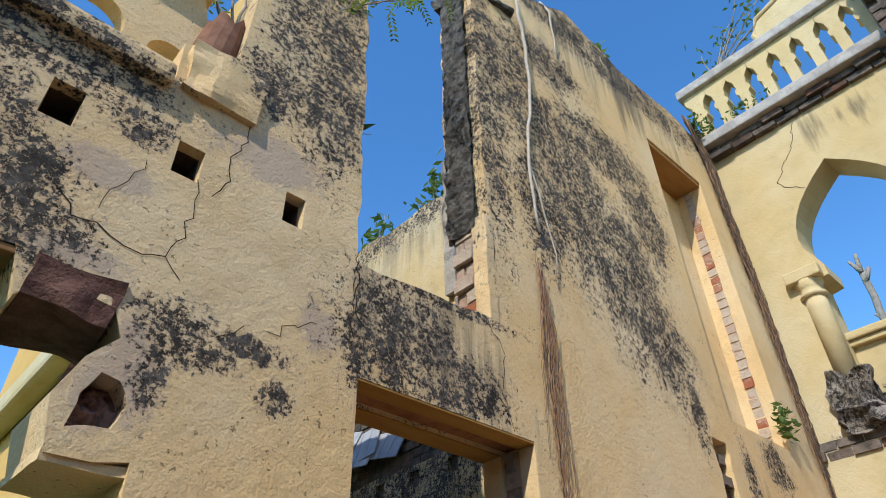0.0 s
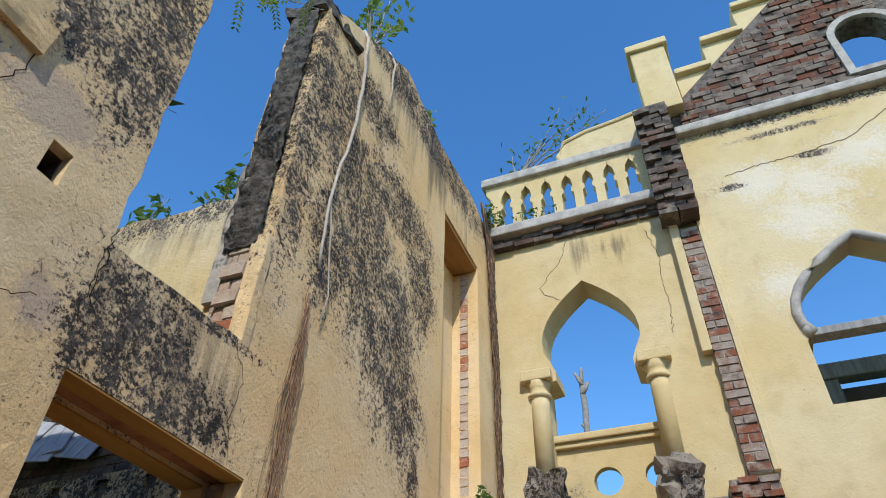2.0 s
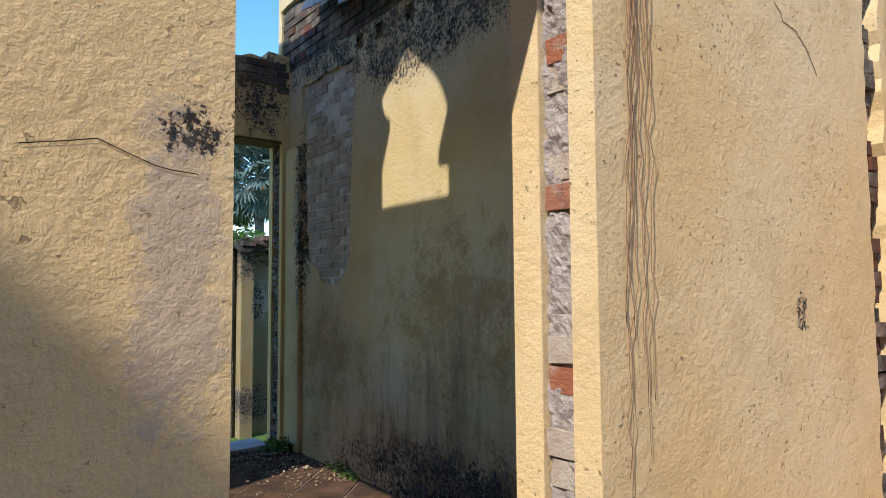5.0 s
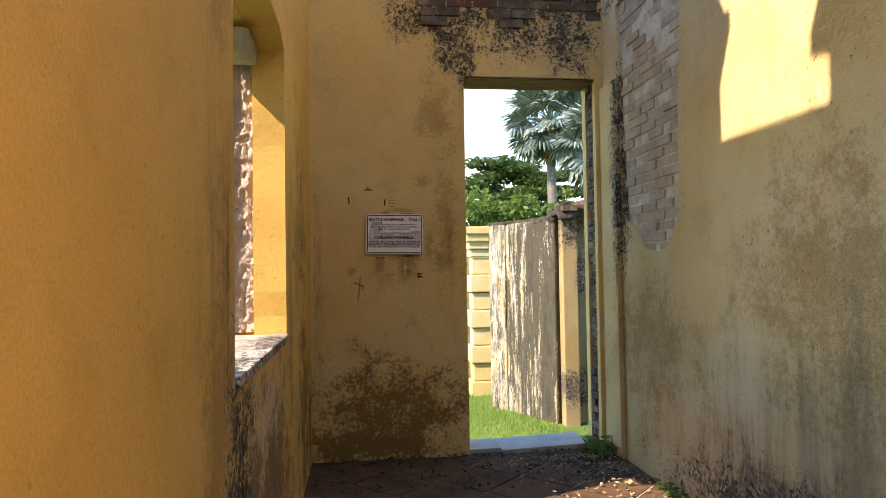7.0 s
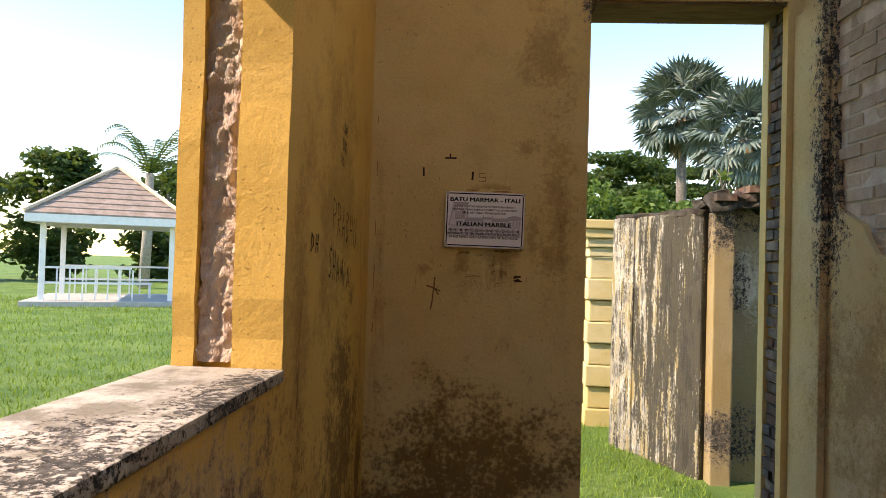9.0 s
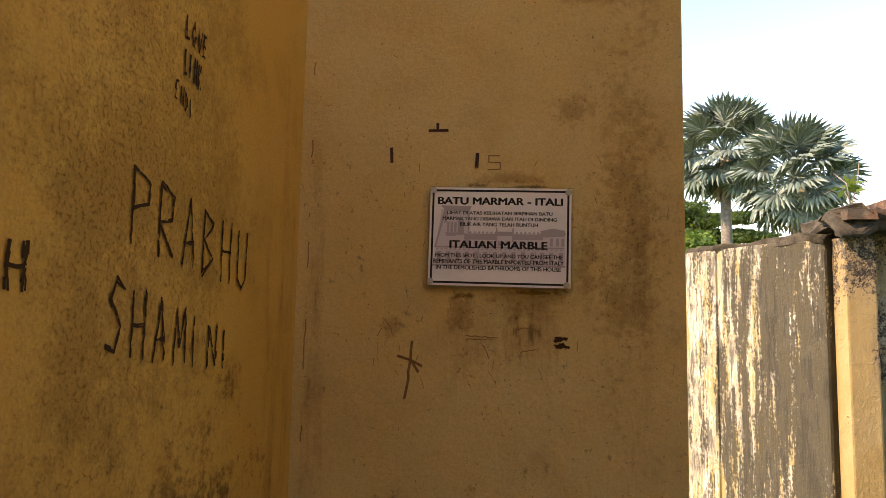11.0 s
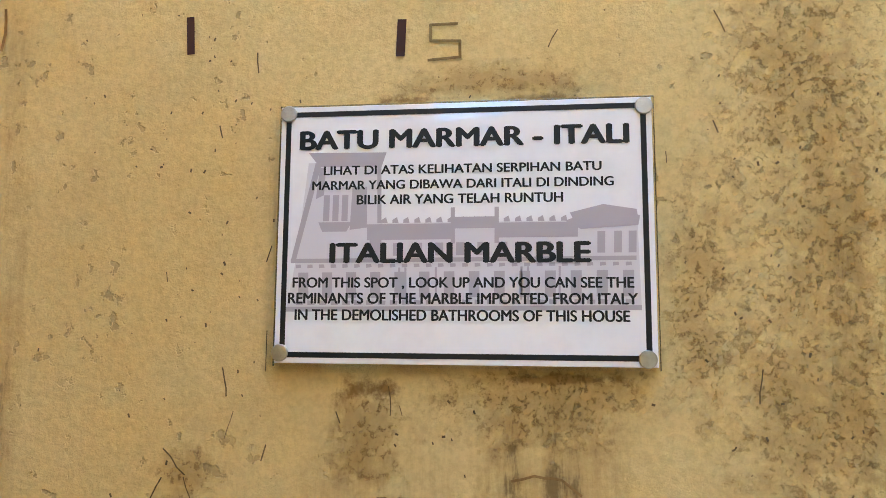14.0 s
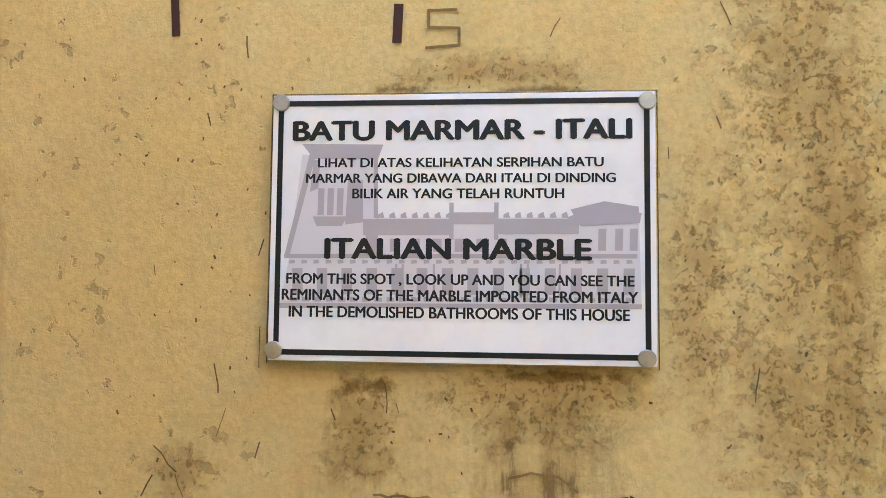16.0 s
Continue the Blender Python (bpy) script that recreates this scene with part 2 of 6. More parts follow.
P_CORR_E = plaster("plaster_corridor_east", (0.62, 0.465, 0.225), (0.67, 0.56, 0.35),
                   mould=[((4.04, 5.0, 3.55), (0.5, 2.6, 0.35)), ((4.04, 4.5, 3.3), (0.5, 1.3, 0.28)), ((4.04, 3.3, 3.4), (0.5, 0.7, 0.3)), ((4.04, 6.0, 3.4), (0.4, 0.35, 0.4)), ((4.04, 6.8, 2.2), (0.3, 0.14, 0.9)), ((4.04, 4.3, 0.15), (0.5, 1.9, 0.28)), ((4.04, 4.6, 6.4), (0.5, 3.0, 0.45)), ((4.04, 5.0, 3.2), (0.3, 0.8, 0.25))],
                   streak=[((4.04, 4.6, 0.6), (0.5, 1.8, 1.1)), ((4.04, 5.0, 5.9), (0.5, 3, 0.7))], streak_most=0.4,
                   brown=[((4.04, 4.4, 0.2), (0.4, 1.4, 0.3))], speck=0.12, drip=[((4.04, 5.2, 0.4), (0.3, 1.8, 0.5)), ((4.04, 6.78, 1.9), (0.3, 0.1, 1.0)), ((4.04, 3.6, 0.3), (0.3, 1.0, 0.5))], tint=[((4.04, 6.4, 0.9), (0.3, 0.8, 0.6)), ((4.04, 4.6, 1.3), (0.3, 0.9, 0.8)), ((4.04, 3.4, 1.6), (0.3, 0.6, 1.0))])
P_CORR_W = plaster("plaster_corridor_west", (0.62, 0.39, 0.115), (0.66, 0.43, 0.15), mould=[((1.75, 4.3, 0.75), (0.3, 0.3, 0.5)), ((1.75, 4.7, 0.2), (0.3, 1.0, 0.3))], white=[((1.75, 4.9, 0.7), (0.3, 0.7, 0.4))], brown=[((1.75, 7.0, 0.3), (0.4, 0.15, 0.5)), ((1.75, 5.0, 0.5), (0.4, 1.2, 0.6)), ((1.75, 6.55, 0.5), (0.3, 0.5, 0.8))],
                   streak=[((1.75, 6.7, 0.7), (0.3, 0.4, 0.6)), ((1.75, 5.0, 0.6), (0.3, 1.0, 0.6)), ((1.75, 3.9, 1.3), (0.3, 0.35, 1.2)), ((1.75, 7.05, 1.0), (0.3, 0.06, 0.7))], streak_most=0.32, rough_bump=0.006, speck=0.07, drip=[((1.75, 4.08, 1.3), (0.3, 0.16, 1.3)), ((1.75, 4.9, 0.5), (0.3, 0.9, 0.6)), ((1.75, 6.3, 1.0), (0.3, 0.2, 0.8)), ((1.75, 7.0, 1.3), (0.3, 0.14, 1.1)), ((1.75, 5.75, 1.0), (0.3, 0.08, 0.9)), ((1.75, 3.5, 0.4), (0.3, 0.4, 0.5))], tint=[((1.75, 6.3, 1.7), (0.3, 0.5, 0.9)), ((1.75, 3.95, 1.0), (0.3, 0.25, 0.9)), ((1.75, 4.0, 2.3), (0.3, 0.2, 0.5)), ((1.75, 5.75, 1.2), (0.3, 0.2, 1.0))])
P_SIGN = plaster("plaster_sign_wall", (0.635, 0.44, 0.175), (0.685, 0.51, 0.235),
                 mould=[((3.3, 7.12, 3.5), (0.85, 0.4, 0.45)), ((2.85, 7.12, 3.2), (0.22, 0.4, 0.3)), ((2.95, 7.12, 2.95), (0.08, 0.3, 0.2)), ((3.75, 7.12, 3.2), (0.25, 0.3, 0.3)), ((2.6, 7.12, 3.35), (0.3, 0.3, 0.2))],
                 brown=[((2.35, 7.12, 0.35), (0.85, 0.4, 0.5)), ((2.2, 7.12, 0.1), (1.0, 0.4, 0.3)), ((2.32, 7.12, 1.84), (0.05, 0.2, 0.012)), ((2.46, 7.12, 1.835), (0.08, 0.2, 0.008)), ((2.28, 7.12, 1.50), (0.05, 0.2, 0.015)), ((2.48, 7.12, 1.512), (0.08, 0.2, 0.006))],
                 tint=[((2.27, 7.12, 1.46), (0.05, 0.3, 0.08)), ((2.05, 7.12, 1.4), (0.06, 0.3, 0.05)), ((2.77, 7.12, 1.75), (0.15, 0.3, 0.7)), ((2.6, 7.12, 2.08), (0.12, 0.3, 0.1)), ((2.64, 7.12, 1.62), (0.05, 0.3, 0.2)), ((2.45, 7.12, 1.49), (0.16, 0.3, 0.07)), ((2.4, 7.12, 1.86), (0.2, 0.3, 0.03)), ((2.7, 7.12, 2.6), (0.2, 0.3, 0.35))],
                 drip=[((2.30, 7.12, 1.36), (0.12, 0.3, 0.16)), ((2.48, 7.12, 1.38), (0.14, 0.3, 0.14)), ((2.8, 7.12, 1.6), (0.08, 0.3, 0.9)), ((1.80, 7.12, 1.2), (0.05, 0.3, 1.2)), ((2.3, 7.12, 0.45), (0.6, 0.3, 0.35))], rough_bump=0.006, speck=0.07)


def streaked_wall(name):
    """Render gone black and white in long vertical runs."""
    n = Nodes(name, 0.92)
    r1, r2 = n.noise(10, 8, 0.76, (1, 1, 0.11)), n.noise(19, 8, 0.78, (1, 1, 0.14))
    mid, fine = n.noise(5, 6, 0.65), n.noise(45, 6, 0.7)
    c = n.mix(n.ramp(mid, 0.4, 0.65), (0.25, 0.20, 0.10), (0.29, 0.255, 0.18))
    c = n.mix(n.ramp(r2, 0.46, 0.54, 0, 0.95), c, (0.52, 0.505, 0.465))
    near = n.ramp(n.blobs([((4.2, 9.1, 1.0), (0.75, 0.75, 2.6))]), -0.3, 0.6, -0.03, 0.11)
    r1 = n.math("ADD", r1, near)
    dark = n.math("ADD", r1, n.math("MULTIPLY", n.math("SUBTRACT", fine, 0.5), 0.35))
    c = n.mix(n.ramp(dark, 0.475, 0.55, 0, 0.94), c, (0.04, 0.037, 0.028))
    c = n.mix(n.ramp(n.math("ADD", r2, n.math("MULTIPLY", mid, 0.3)), 0.62, 0.74, 0, 0.85), c, (0.03, 0.028, 0.022))
    n.bump(n.math("ADD", n.math("MULTIPLY", fine, 0.4), r1), 0.02, 0.8)
    return n.done(c)


P_FENCE = streaked_wall("plaster_garden_wall")
P_YELLOW = plaster("plaster_bright_yellow", (0.56, 0.44, 0.20), (0.62, 0.55, 0.36), streak=[((3.3, 12, 1.9), (2, 2, 0.4))], rough_bump=0.006, speck=0.05)
# Yellow base darkened to put the pilaster's shade into colour; mould and streaks besides.
P_STUB_SHADED = plaster("plaster_cross_wall_shaded", (0.29, 0.21, 0.10), (0.35, 0.28, 0.17), mould=[((4.3, 9.1, 1.85), (0.3, 0.4, 0.35)), ((4.6, 9.1, 1.9), (0.6, 0.3, 0.2)), ((4.5, 9.1, 1.3), (0.12, 0.3, 0.3)), ((4.6, 9.1, 0.1), (0.8, 0.4, 0.25))], white=[((4.6, 9.1, 1.35), (0.14, 0.3, 0.35))], streak=[((4.5, 9.1, 1.5), (0.5, 0.4, 0.7))])
P_PLAIN = plaster("plaster_plain", rough_bump=0.008)
# Mouldy plaster; its low base tone also carries the shade it stands in.
P_DARK = plaster("plaster_mouldy_shaded", (0.15, 0.125, 0.09), (0.24, 0.20, 0.15), mould=[((9.0, 1.5, 0.6), (0.5, 1.5, 0.5)), ((9.0, 1.0, 1.6), (0.5, 0.4, 0.5)), ((9.0, 1.0, 1.95), (0.5, 3, 0.15))], streak=[((9.0, 1.2, 1.2), (0.5, 1.5, 1.2))])
BRICK = brick_material("red_brick", 1.0, 0.1)
BRICK_GABLE = brick_material("gable_brick", 0.40, 0.65, 0.45)
BRICK_PIER = brick_material("pier_brick", 0.62, 0.5, 0.55)
BRICK_BLACK = brick_material("mouldy_brick", 0.42, 0.9)
# Mortar-smeared brick, lightened to put the soft sun on the patch into colour.
BRICK_LIME_SUNLIT = simple("lime_smeared_sunlit_brick", (0.36, 0.29, 0.22), (0.52, 0.44, 0.35), 9, 0.95, bump=0.012)
MORTAR = simple("mortar", (0.36, 0.31, 0.27), (0.46, 0.42, 0.37), 20, 0.95, bump=0.01)
CRUST = simple("black_crust", (0.018, 0.016, 0.013), (0.075, 0.066, 0.055), 12, 0.95, bump=0.02)
MORTAR_DARK = simple("grimy_mortar", (0.07, 0.06, 0.05), (0.2, 0.17, 0.15), 14, 0.95, bump=0.012)
PINK = simple("rough_pink_render", (0.50, 0.35, 0.30), (0.66, 0.54, 0.48), 18, 0.95, bump=0.03, stretch=(1, 1, 0.35))
STONE = simple("weathered_stone", (0.30, 0.28, 0.25), (0.50, 0.47, 0.42), 8, 0.9, bump=0.01)
MARBLE = simple("pale_stone_slab", (0.34, 0.335, 0.32), (0.46, 0.455, 0.43), 5, 0.7, bump=0.002)
SILL = plaster("weathered_sill", (0.36, 0.33, 0.29), (0.60, 0.57, 0.52), mould=[((1.62, 4.45, 1.1), (0.22, 0.5, 0.3)), ((1.7, 5.2, 1.1), (0.1, 0.4, 0.2))], streak=[((1.55, 4.8, 1.1), (0.5, 1.2, 0.5))], rough_bump=0.012)
# Dirty tile, its colour lowered further in place of dappled shade on the floor.
TILE = simple("dirty_shaded_floor_tile", (0.04, 0.026, 0.016), (0.145, 0.078, 0.045), 3.4, 0.85, bump=0.004)
REDFLOOR = simple("red_floor", (0.34, 0.13, 0.07), (0.42, 0.2, 0.12), 2.5, 0.85, bump=0.004)
EARTH = simple("bare_earth", (0.26, 0.20, 0.14), (0.40, 0.33, 0.25), 2, 0.95, bump=0.02)
WOOD = simple("grey_weathered_wood", (0.19, 0.185, 0.175), (0.34, 0.335, 0.325), 6, 0.85, bump=0.004, stretch=(3, 3, 0.4))
ROOT = simple("pale_root", (0.42, 0.36, 0.29), (0.55, 0.5, 0.43), 30, 0.9)
ROOT_BROWN = simple("brown_root", (0.20, 0.11, 0.06), (0.34, 0.2, 0.12), 30, 0.9)
PALM_BARK = simple("dark_palm_bark", (0.09, 0.08, 0.07), (0.17, 0.155, 0.14), 8, 0.95, bump=0.01)
ROOT_DARK = simple("dark_root", (0.05, 0.035, 0.025), (0.12, 0.085, 0.06), 30, 0.95)
BARK = simple("grey_bark", (0.22, 0.20, 0.17), (0.36, 0.33, 0.29), 10, 0.95, bump=0.01)
WHITE_PAINT = simple("white_paint", (0.72, 0.73, 0.72), (0.8, 0.8, 0.8), 5, 0.5, bump=0.001)
SHINGLE = simple("brown_shingle", (0.20, 0.15, 0.12), (0.32, 0.25, 0.21), 4, 0.9)
STEEL = simple("brushed_steel", (0.34, 0.33, 0.31), (0.46, 0.45, 0.43), 60, 0.35, 1.0, bump=0.0005)
INK = Nodes("black_print", 0.5).done((0.012, 0.011, 0.012))
MAUVE = Nodes("mauve_print", 0.5).done((0.40, 0.36, 0.40))
CHAR = Nodes("charcoal_mark", 0.95).done((0.05, 0.025, 0.012))
RED_MARK = Nodes("dark_red_tape", 0.8).done((0.055, 0.022, 0.018))


def leaf_material(name, a, b, rough=0.55, thin=0.4):
    n = Nodes(name, rough)
    c = n.mix(n.geo.outputs["Random Per Island"], a, b)
    info = n.t.nodes.new("ShaderNodeObjectInfo")
    c = n.mix(n.math("MULTIPLY", info.outputs["Random"], 0.5), c, tuple(0.7 * v for v in b))
    glow = n.t.nodes.new("ShaderNodeBsdfTranslucent")
    n.put(glow.inputs["Color"], n.mix(0.35, c, (0.22, 0.30, 0.03)))
    both = n.t.nodes.new("ShaderNodeMixShader")
    both.inputs[0].default_value = thin
    n.t.links.new(n.b.outputs[0], both.inputs[1])
    n.t.links.new(glow.outputs[0], both.inputs[2])
    n.t.links.new(both.outputs[0], n.t.nodes["Material Output"].inputs["Surface"])
    return n.done(c)


LEAF = leaf_material("leaf_green", (0.05, 0.11, 0.025), (0.12, 0.20, 0.05))
LEAF_DARK = leaf_material("leaf_dark", (0.018, 0.05, 0.015), (0.05, 0.10, 0.03))
LEAF_PALM = leaf_material("leaf_silver", (0.05, 0.085, 0.07), (0.17, 0.225, 0.205), 0.4, 0.1)
LEAF_DRY = leaf_material("leaf_dry", (0.20, 0.13, 0.06), (0.36, 0.29, 0.2), 0.8, 0.0)


def grass_material():
    n = Nodes("grass", 0.9)
    c = n.mix(n.ramp(n.noise(0.8, 5), 0.35, 0.65), (0.07, 0.15, 0.03), (0.14, 0.23, 0.055))
    c = n.mix(n.ramp(n.noise(40, 5, 0.7), 0.45, 0.7, 0, 0.6), c, (0.04, 0.09, 0.015))
    n.bump(n.noise(60, 5, 0.7), 0.03)
    return n.done(c)


GRASS = grass_material()
BLADE = leaf_material("grass_blade", (0.10, 0.19, 0.02), (0.24, 0.36, 0.07))

acrylic = Nodes("clear_acrylic", 0.03)
acrylic.b.inputs["Transmission Weight"].default_value = 1.0
acrylic.b.inputs["IOR"].default_value = 1.35
ACRYLIC = acrylic.done((0.98, 0.98, 0.98))

# ---- building blocks ----
rnd = random.Random(7)


def mesh_from(bm, name, mat, smooth=False):
    bmesh.ops.recalc_face_normals(bm, faces=bm.faces)
    me = bpy.data.meshes.new(name)
    bm.to_mesh(me)
    bm.free()
    me.materials.append(mat)
    if smooth:
        me.shade_smooth()
    return me


def part(name, bm, mat, parent=None, label="", smooth=False):
    """One mesh object, under a thing or a part where one is given."""
    me = bm if isinstance(bm, bpy.types.Mesh) else mesh_from(bm, name, mat, smooth)
    ob = new(name, me)
    ob.parent = parent
    if label:
        ob["label"] = label
    return ob


def structure(name, bm, mat, label, category, smooth=False):
    return tagged(part(name, bm, mat, None, "", smooth), label, category, "", "structure")


def thing(name, at, label, category, group="", kind=""):
    ob = new(name)
    ob.location = at
    ob.empty_display_size = 0.1
    bpy.context.view_layer.update()
    return tagged(ob, label, category, group, kind)


def child(name, bm, mat, parent, label="", smooth=False):
    """A part whose mesh is given in world places, under a thing that stands elsewhere."""
    me = mesh_from(bm, name, mat, smooth)
    ob = new(name, me)
    ob.parent = parent
    ob.matrix_parent_inverse = parent.matrix_world.inverted()
    if label:
        ob["label"] = label
    return ob


def box(bm, x0, x1, y0, y1, z0, z1, bevel=0.0, m=None):
    vs = bmesh.ops.create_cube(bm, size=1.0, matrix=Matrix.Translation(((x0 + x1) / 2, (y0 + y1) / 2, (z0 + z1) / 2)) @ Matrix.Diagonal((x1 - x0, y1 - y0, z1 - z0, 1)))["verts"]
    if bevel:
        es = list({e for v in vs for e in v.link_edges})
        out = bmesh.ops.bevel(bm, geom=es, offset=bevel, segments=2, affect="EDGES", profile=0.6)
        vs = list({v for f in out["faces"] for v in f.verts} | {v for v in vs if v.is_valid})
    if m is not None:
        bmesh.ops.transform(bm, matrix=m, verts=vs)
    return bm


def boxed(*a, **k):
    return box(bmesh.new(), *a, **k)


def outline_solid(bm, outline, holes, a0, a1, axis):
    """A flat shape with holes, as thick as a0 to a1 along x or y; its points are (along the wall, height)."""
    cu = bpy.data.curves.new("shape", "CURVE")
    cu.dimensions, cu.fill_mode, cu.extrude = "2D", "BOTH", abs(a1 - a0) / 2
    for loop in (outline, *holes):
        sp = cu.splines.new("POLY")
        sp.points.add(len(loop) - 1)
        for q, (u, v) in zip(sp.points, loop):
            q.co = (u, v, 0, 1)
        sp.use_cyclic_u = True
    ob = bpy.data.objects.new("shape", cu)
    scene.collection.objects.link(ob)
    me = bpy.data.meshes.new_from_object(ob.evaluated_get(bpy.context.evaluated_depsgraph_get()))
    bpy.data.objects.remove(ob)
    bpy.data.curves.remove(cu)
    mid = (a0 + a1) / 2
    for v in me.vertices:
        u, w, k = v.co
        v.co = (u, mid + k, w) if axis == "y" else (mid + k, u, w)
    for f in me.polygons:
        f.use_smooth = False
    bm.from_mesh(me)
    bpy.data.meshes.remove(me)
    return bm


def rect(u0, u1, v0, v1):
    return [(u0, v0), (u1, v0), (u1, v1), (u0, v1)]


def rag(points, amp=0.02, step=0.08, seed=1, closed=False):
    """The same line, broken into short uneven steps."""
    r = random.Random(seed)
    out = []
    pairs = list(zip(points, points[1:] + (points[:1] if closed else [])))
    for (a, b), (c, d) in pairs:
        k = max(1, int(math.hypot(c - a, d - b) / step))
        for i in range(k):
            f = i / k
            j = 0 if i == 0 else amp
            out.append((a + (c - a) * f + r.uniform(-j, j), b + (d - b) * f + r.uniform(-j, j)))
    if not closed:
        out.append(points[-1])
    return out


def circle(u, v, r, n=28):
    return [(u + r * math.cos(2 * math.pi * i / n), v + r * math.sin(2 * math.pi * i / n)) for i in range(n)]


def horseshoe(c, half, z0, cap, spring, apex, n=9, ledge=0.11):
    """A pointed horseshoe opening that narrows at its capitals."""
    right = [(c + half, z0), (c + half, cap - 0.02), (c + half - ledge, cap), (c + half - ledge, cap + 0.10), (c + half - 0.06, spring - 0.02)]
    for f, w in ((0.0, 0.90), (0.10, 0.98), (0.22, 1.0), (0.36, 0.96), (0.50, 0.86), (0.63, 0.71), (0.75, 0.52), (0.86, 0.31), (0.95, 0.11), (1.0, 0.0)):
        right.append((c + half * w, spring + (apex - spring) * f))
    return right + [(2 * c - u, v) for u, v in reversed(right[:-1])]


def lathe(bm, profile, at, n=20):
    rows = []
    for r, z in profile:
        rows.append([bm.verts.new((at[0] + r * math.cos(2 * math.pi * i / n), at[1] + r * math.sin(2 * math.pi * i / n), at[2] + z)) for i in range(n)])
    for a, b in zip(rows, rows[1:]):
        for i in range(n):
            bm.faces.new((a[i], a[(i + 1) % n], b[(i + 1) % n], b[i]))
    bm.faces.new(rows[0][::-1])
    bm.faces.new(rows[-1])
    return bm


def tube(bm, pts, r0, r1, n=6):
    rows = []
    for i, p in enumerate(pts):
        p = Vector(p)
        d = (Vector(pts[min(i + 1, len(pts) - 1)]) - Vector(pts[max(i - 1, 0)])).normalized()
        a = d.orthogonal().normalized()
        b = d.cross(a)
        r = r0 + (r1 - r0) * i / max(1, len(pts) - 1)
        rows.append([bm.verts.new(p + (a * math.cos(2 * math.pi * k / n) + b * math.sin(2 * math.pi * k / n)) * r) for k in range(n)])
    for a, b in zip(rows, rows[1:]):
        for k in range(n):
            bm.faces.new((a[k], a[(k + 1) % n], b[(k + 1) % n], b[k]))
    bm.faces.new(rows[0][::-1])
    bm.faces.new(rows[-1])
    return bm


def rough_brick(seed, mat):
    r = random.Random(seed)
    bm = bmesh.new()
    box(bm, -0.5, 0.5, -0.5, 0.5, -0.5, 0.5)
    for v in bm.verts:
        v.co += Vector((r.uniform(-0.03, 0.03), r.uniform(-0.05, 0.05), r.uniform(-0.06, 0.06)))
    return mesh_from(bm, "brick", mat)


BRICKS = {m.name: [rough_brick(i, m) for i in range(7)] for m in (BRICK, BRICK_BLACK, BRICK_GABLE, BRICK_PIER, BRICK_LIME_SUNLIT)}


def lay(parent, mat, axis, face, u0, u1, v0, v1, depth=0.10, proud=0.01, inside=None, length=0.215, course=0.076, uneven=0.012, seed=3, gap=0.012):
    """Bricks in courses over a stretch of wall, each a piece of its own; face: the plane they stand in."""
    r = random.Random(seed)
    rows = int((v1 - v0) / course)
    side = 1 if depth > 0 else -1
    for k in range(rows):
        z = v0 + (k + 0.5) * course
        u = u0 - (k % 2) * length * 0.5
        while u < u1:
            a, b = max(u, u0), min(u + length, u1)
            u += length
            if b - a < 0.04 or (inside and not inside((a + b) / 2, z)):
                continue
            out = proud + r.uniform(-uneven, uneven)
            mid = face + side * (abs(depth) / 2 - out)
            ob = new("brick", r.choice(BRICKS[mat.name]))
            where = (mid, (a + b) / 2, z) if axis == "x" else ((a + b) / 2, mid, z)
            size = (abs(depth), b - a - gap, course - gap) if axis == "x" else (b - a - gap, abs(depth), course - gap)
            ob.matrix_world = Matrix.Translation(where) @ Matrix.Rotation(r.uniform(-0.03, 0.03), 4, "Z") @ Matrix.Diagonal((*size, 1))
            ob.parent = parent


def scatter_leaves(bm, centre, radius, count, size, seed, flat=0.6):
    r = random.Random(seed)
    for _ in range(count):
        d = Vector((r.gauss(0, 1), r.gauss(0, 1), r.gauss(0, 1))).normalized() * (r.random() ** 0.4)
        p = Vector(centre) + Vector((d.x * radius[0], d.y * radius[1], d.z * radius[2]))
        a = Vector((r.gauss(0, 1), r.gauss(0, 1), r.gauss(0, flat))).normalized()
        b = a.cross(Vector((r.gauss(0, 1), r.gauss(0, 1), r.gauss(0, 1)))).normalized()
        s = size * r.uniform(0.6, 1.3)
        bm.faces.new([bm.verts.new(p + v) for v in (-a * s, b * s * 0.42, a * s, -b * s * 0.42)])


# ---- the ground ----
N0, N1, N2, N3 = 2.30, 2.39, 2.50, 2.61         # the hall's north wall, leaf by leaf
EX, WX, CX, SY = 6.20, 1.75, 4.036, 7.138        # hall east wall, corridor walls, sign wall
PLAT = 0.33



def ground_z(x, y):
    """The lawn dips in the yard behind the passage."""
    def ease(a, b, v):
        f = min(1.0, max(0.0, (v - a) / (b - a)))
        return f * f * (3 - 2 * f)
    return -0.06 - 0.22 * ease(0.8, 2.6, x) * ease(7.5, 8.2, y) * (1 - ease(14, 26, y)) * (1 - ease(9, 14, x))


far = [-400, -200, -100, -60, -40, -28, -20, -14, -10, -7, -4]
xs = far + [-2 + 0.5 * i for i in range(34)] + [16, 18, 22, 28, 40, 60, 100, 200, 400]
ys = far + [-2, 0, 2, 4, 6] + [7 + 0.25 * i for i in range(20)] + [12 + i for i in range(18)] + [32, 36, 44, 60, 100, 200, 400]
bm = bmesh.new()
rows = [[bm.verts.new((x, y, ground_z(x, y))) for x in xs] for y in ys]
for lo, hi in zip(rows, rows[1:]):
    for i in range(len(xs) - 1):
        bm.faces.new((lo[i], lo[i + 1], hi[i + 1], hi[i]))
structure("ground", bm, GRASS, "green mown lawn round the ruined house", "lawn", True)
